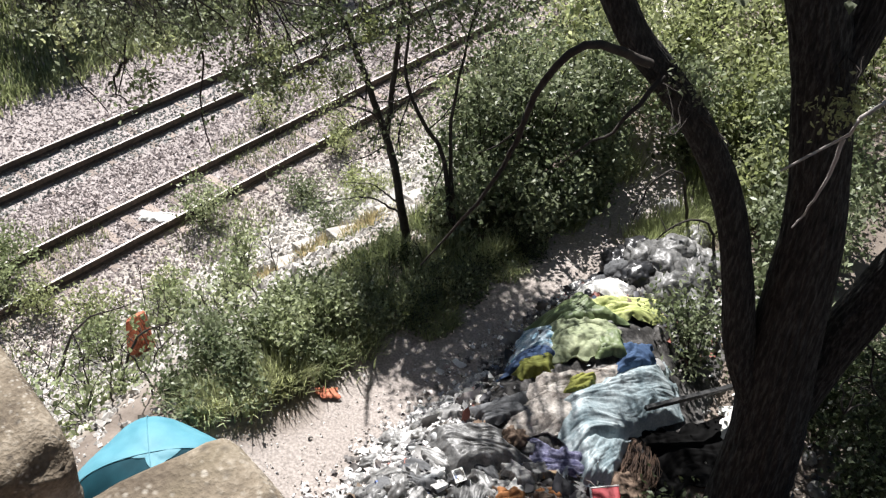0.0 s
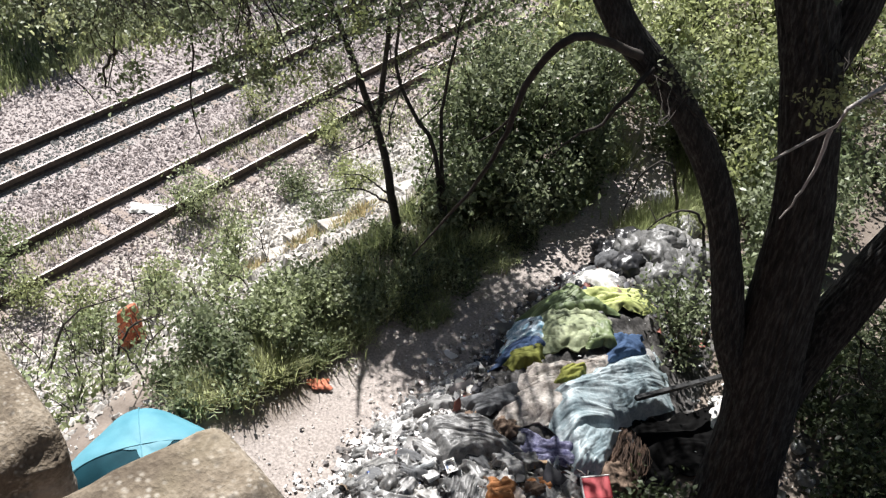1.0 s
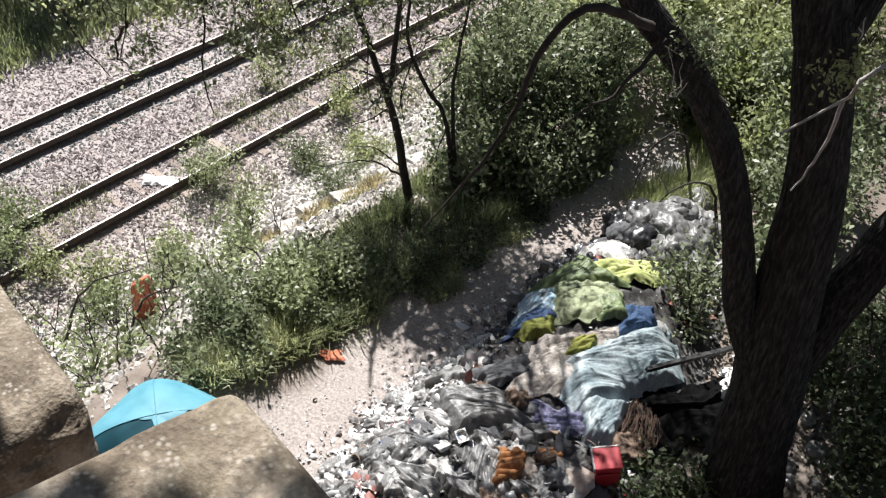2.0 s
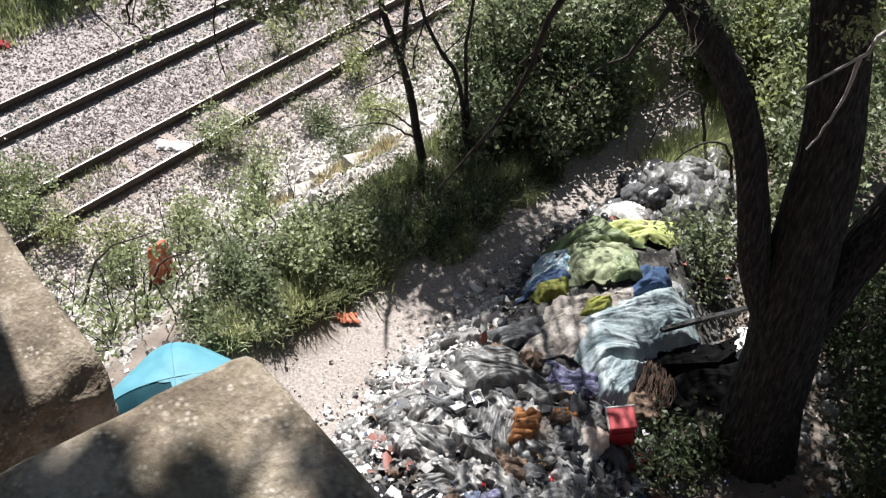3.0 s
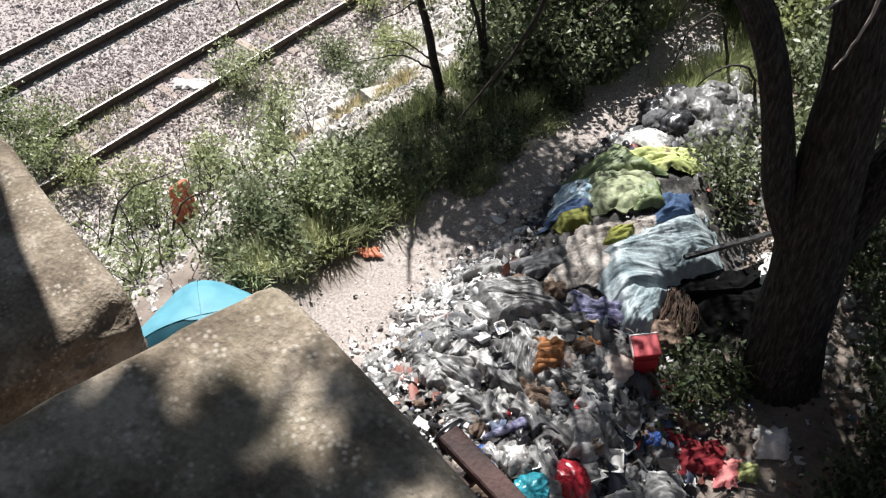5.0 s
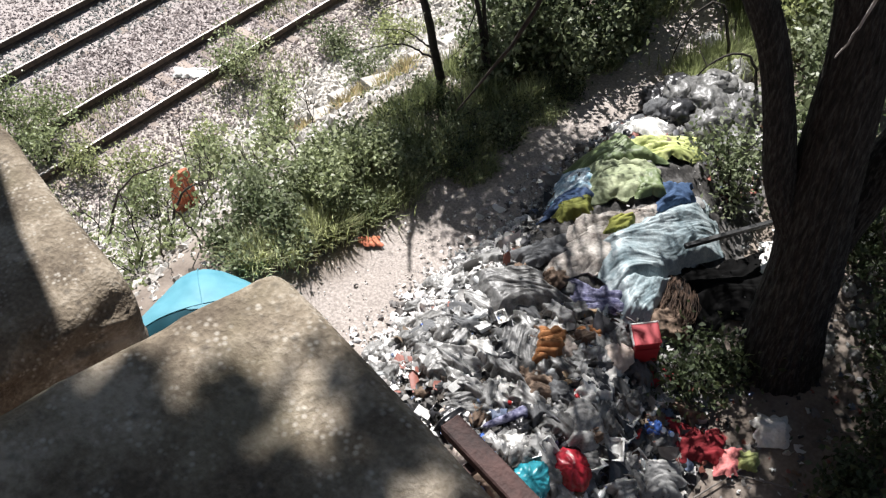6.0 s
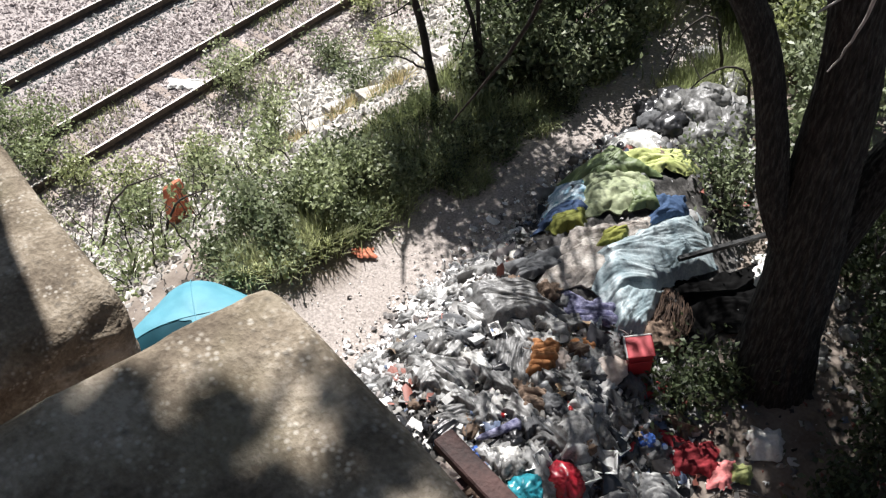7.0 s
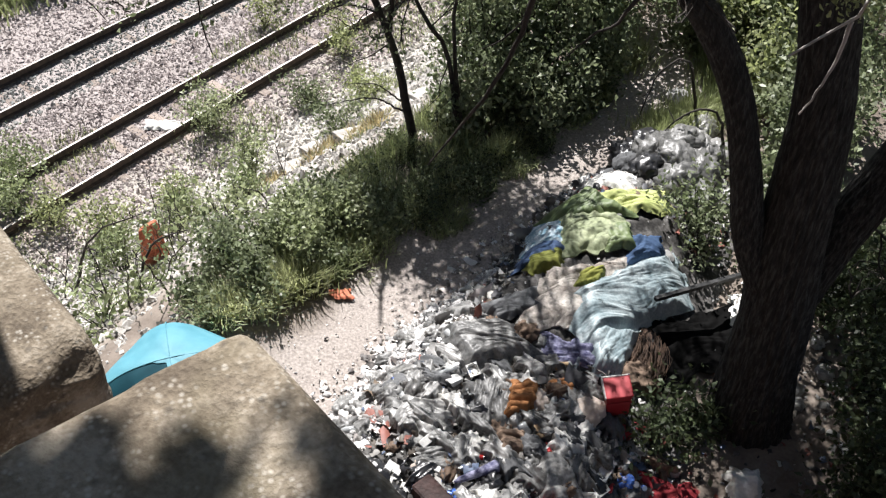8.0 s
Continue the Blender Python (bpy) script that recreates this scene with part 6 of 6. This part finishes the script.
# furled purple umbrella, dark bar over the hollow, sticks
umb = thing("umbrella", pose(-3.16, 4.92, float(surf(-3.16, 4.92)) + 0.13, 0, 0, 0) @ look((0, 0, 0), (-0.33, -0.69, 0.05)), "furled dark purple umbrella lying on the rubbish", "umbrella")
bm = lathe([(0.012, -0.30), (0.035, -0.24), (0.05, 0.0), (0.075, 0.22), (0.055, 0.25), (0.012, 0.27)], 16)
for v in bm.verts:
    k = 1 + 0.35 * math.sin(math.atan2(v.co.y, v.co.x) * 8)
    v.co.x *= k
    v.co.y *= k
part("canopy", bm, M_PURPLE, umb, "furled purple fabric", smooth=True)
part("shaft", lathe([(0.006, -0.42), (0.006, 0.36)], 8), M_METAL_DK, umb, "thin metal shaft")
bar = thing("metal_bar", pose(-2.66, 9.45, 0.62, 0, 6, 64), "long dark metal bar lying across the hollow beside the tarpaulin", "bar")
part("beam", box_bm(-0.85, 0.85, -0.035, 0.035, -0.03, 0.03, 0.006, 1), M_METAL_DK, bar)
part("lip", box_bm(-0.85, 0.85, -0.045, -0.037, 0.0, 0.05), M_METAL_DK, bar)
for i, (x, y, rz, L) in enumerate(((-2.3, 9.95, 150, 0.8), (-2.15, 9.75, 120, 0.7), (-2.0, 5.3, 30, 0.6), (-1.1, 6.0, 75, 1.3), (-3.05, 7.0, 10, 0.5), (-2.5, 6.2, 80, 0.5), (-4.9, 10.9, 60, 0.6), (-0.6, 6.6, 20, 1.6))):
    P = smooth_path([(-L / 2, 0, 0), (0, 0.04, 0.02), (L / 2, 0, 0)], 8, 0.006)
    V, F = tubes([(P, np.linspace(0.014, 0.008, 8))], 6)
    ob = tagged(new("stick", mesh_of("stick", V, F, M_WOOD)), "grey weathered stick lying among rubbish", "stick", "sticks on the ground")
    ob.matrix_world = pose(x, y, float(surf(x, y)) + 0.05, 0, rng.uniform(-8, 8), rz)

M_REED = mat("brown dry stalks", [(0.022, 0.013, 0.009), (0.085, 0.052, 0.034)], scale=7, fine=60, rough=0.9, bump=0.3, island=0.4)
paths = []
for k in range(240):
    u, v = float(rng.uniform(0, 1)), float(rng.uniform(0, 1))
    a = np.array([-3.0 + 0.42 * u, 7.95 + 0.5 * v, 0.52 + 0.08 * math.sin(u * 3.1) - 0.1 * u])
    b = np.array([-2.78 + 0.36 * u, 7.2 + 0.5 * u + 0.2 * v, 0.60 - 0.36 * u + float(rng.uniform(-0.08, 0.02))])
    m = (a + b) / 2 + np.array([0.05, 0.03, 0.06 - 0.05 * u]) + rng.normal(0, 0.035, 3)
    paths.append((smooth_path([a, m, b], 8, 0.012) - np.array([0, 0.04, 0.12]), np.linspace(0.005, 0.003, 8)))
V, F = tubes(paths, 5)
tagged(new("stalk_bundle", mesh_of("stalk_bundle", V, F, M_REED)), "bundle of brown dry stalks slumped beside the tarpaulin", "stalks", kind="stuff")

# scraps away from the heap
sheet("orange_cloth", [(-12.35, 6.75), (-12.2, 7.2), (-12.0, 7.0), (-12.15, 6.55)], M_SCRAP, "red-orange cloth caught high in the brambles", "cloth", 0.5, 2.1, 26)
sheet("orange_scrap", [(-6.95, 6.45), (-6.75, 6.68), (-6.6, 6.55), (-6.8, 6.35)], M_SCRAP, "red-orange scrap on the verge of the path", "scrap", 0.35, 0.03, 20)
sheet("red_scrap", [(-26.2, 11.0), (-25.7, 11.4), (-25.5, 11.1), (-26.0, 10.7)], M_RED, "red scrap of cloth across the tracks", "scrap", 0.6, 0.2, 16)
sheet("white_sack", [(-18.55, 11.3), (-17.85, 11.8), (-17.65, 11.4), (-18.3, 10.9)], M_WHITE, "white sack lying between the near rails", "sack", 0.7, 0.08, 26, puff=0.06)
for x, y, w, d, h, rz in ((-12.4, 10.9, 0.9, 0.35, 0.22, 50), (-11.6, 11.9, 1.0, 0.35, 0.22, 48), (-12.9, 11.9, 0.7, 0.35, 0.2, 52), (-11.2, 12.8, 0.8, 0.4, 0.2, 50), (-13.6, 9.9, 0.6, 0.4, 0.2, 35), (-10.6, 13.0, 0.7, 0.35, 0.2, 50)):
    ob = thing("concrete_slab", pose(x, y, float(ground_z(x, y)) - 0.12, 0, 12, rz + 35), "pale broken concrete slab lying on the rubble slope", "slab", "broken slabs on the slope")
    bm = box_bm(-w / 2, w / 2, -d / 2, d / 2, 0, h, 0.015, 2)
    for v in bm.verts:
        v.co += Vector((noise.noise(v.co * 6 + Vector((x, y, 0))), noise.noise(v.co * 6 + Vector((y, x, 3))), noise.noise(v.co * 5))) * 0.07
    part("slab", bm, M_RUBBLE, ob)
for k, pts in enumerate(([(-3.95, 12.85, 0.1), (-4.14, 12.65, 0.95), (-4.41, 12.43, 1.1), (-4.69, 12.2, 0.87), (-4.85, 12.05, 0.5)], [(-4.9, 13.7, 0.0), (-5.14, 13.39, 1.2), (-5.47, 13.11, 1.05), (-5.58, 13.02, 0.57), (-5.62, 12.95, 0.1)], [(-13.2, 5.6, -3.6), (-13.0, 6.2, -2.4), (-12.3, 6.9, -1.9)], [(-10.6, 5.4, -1.9), (-10.5, 5.9, -0.9), (-10.0, 6.3, -0.5)])):
    P = smooth_path(pts, 16, 0.01)
    V, F = tubes([(P, np.linspace(0.034, 0.01, 16))] + [(smooth_path([P[i], P[i] + rng.normal(0, 0.14, 3) + np.array([0, 0, 0.1])], 5, 0.01), np.linspace(0.010, 0.003, 5)) for i in (6, 8, 10, 12, 14)], 6)
    tagged(new("bare_branch", mesh_of("bare_branch", V, F, M_TWIG)), "dark bare branch arching up from the ground", "branch", "bare branches")
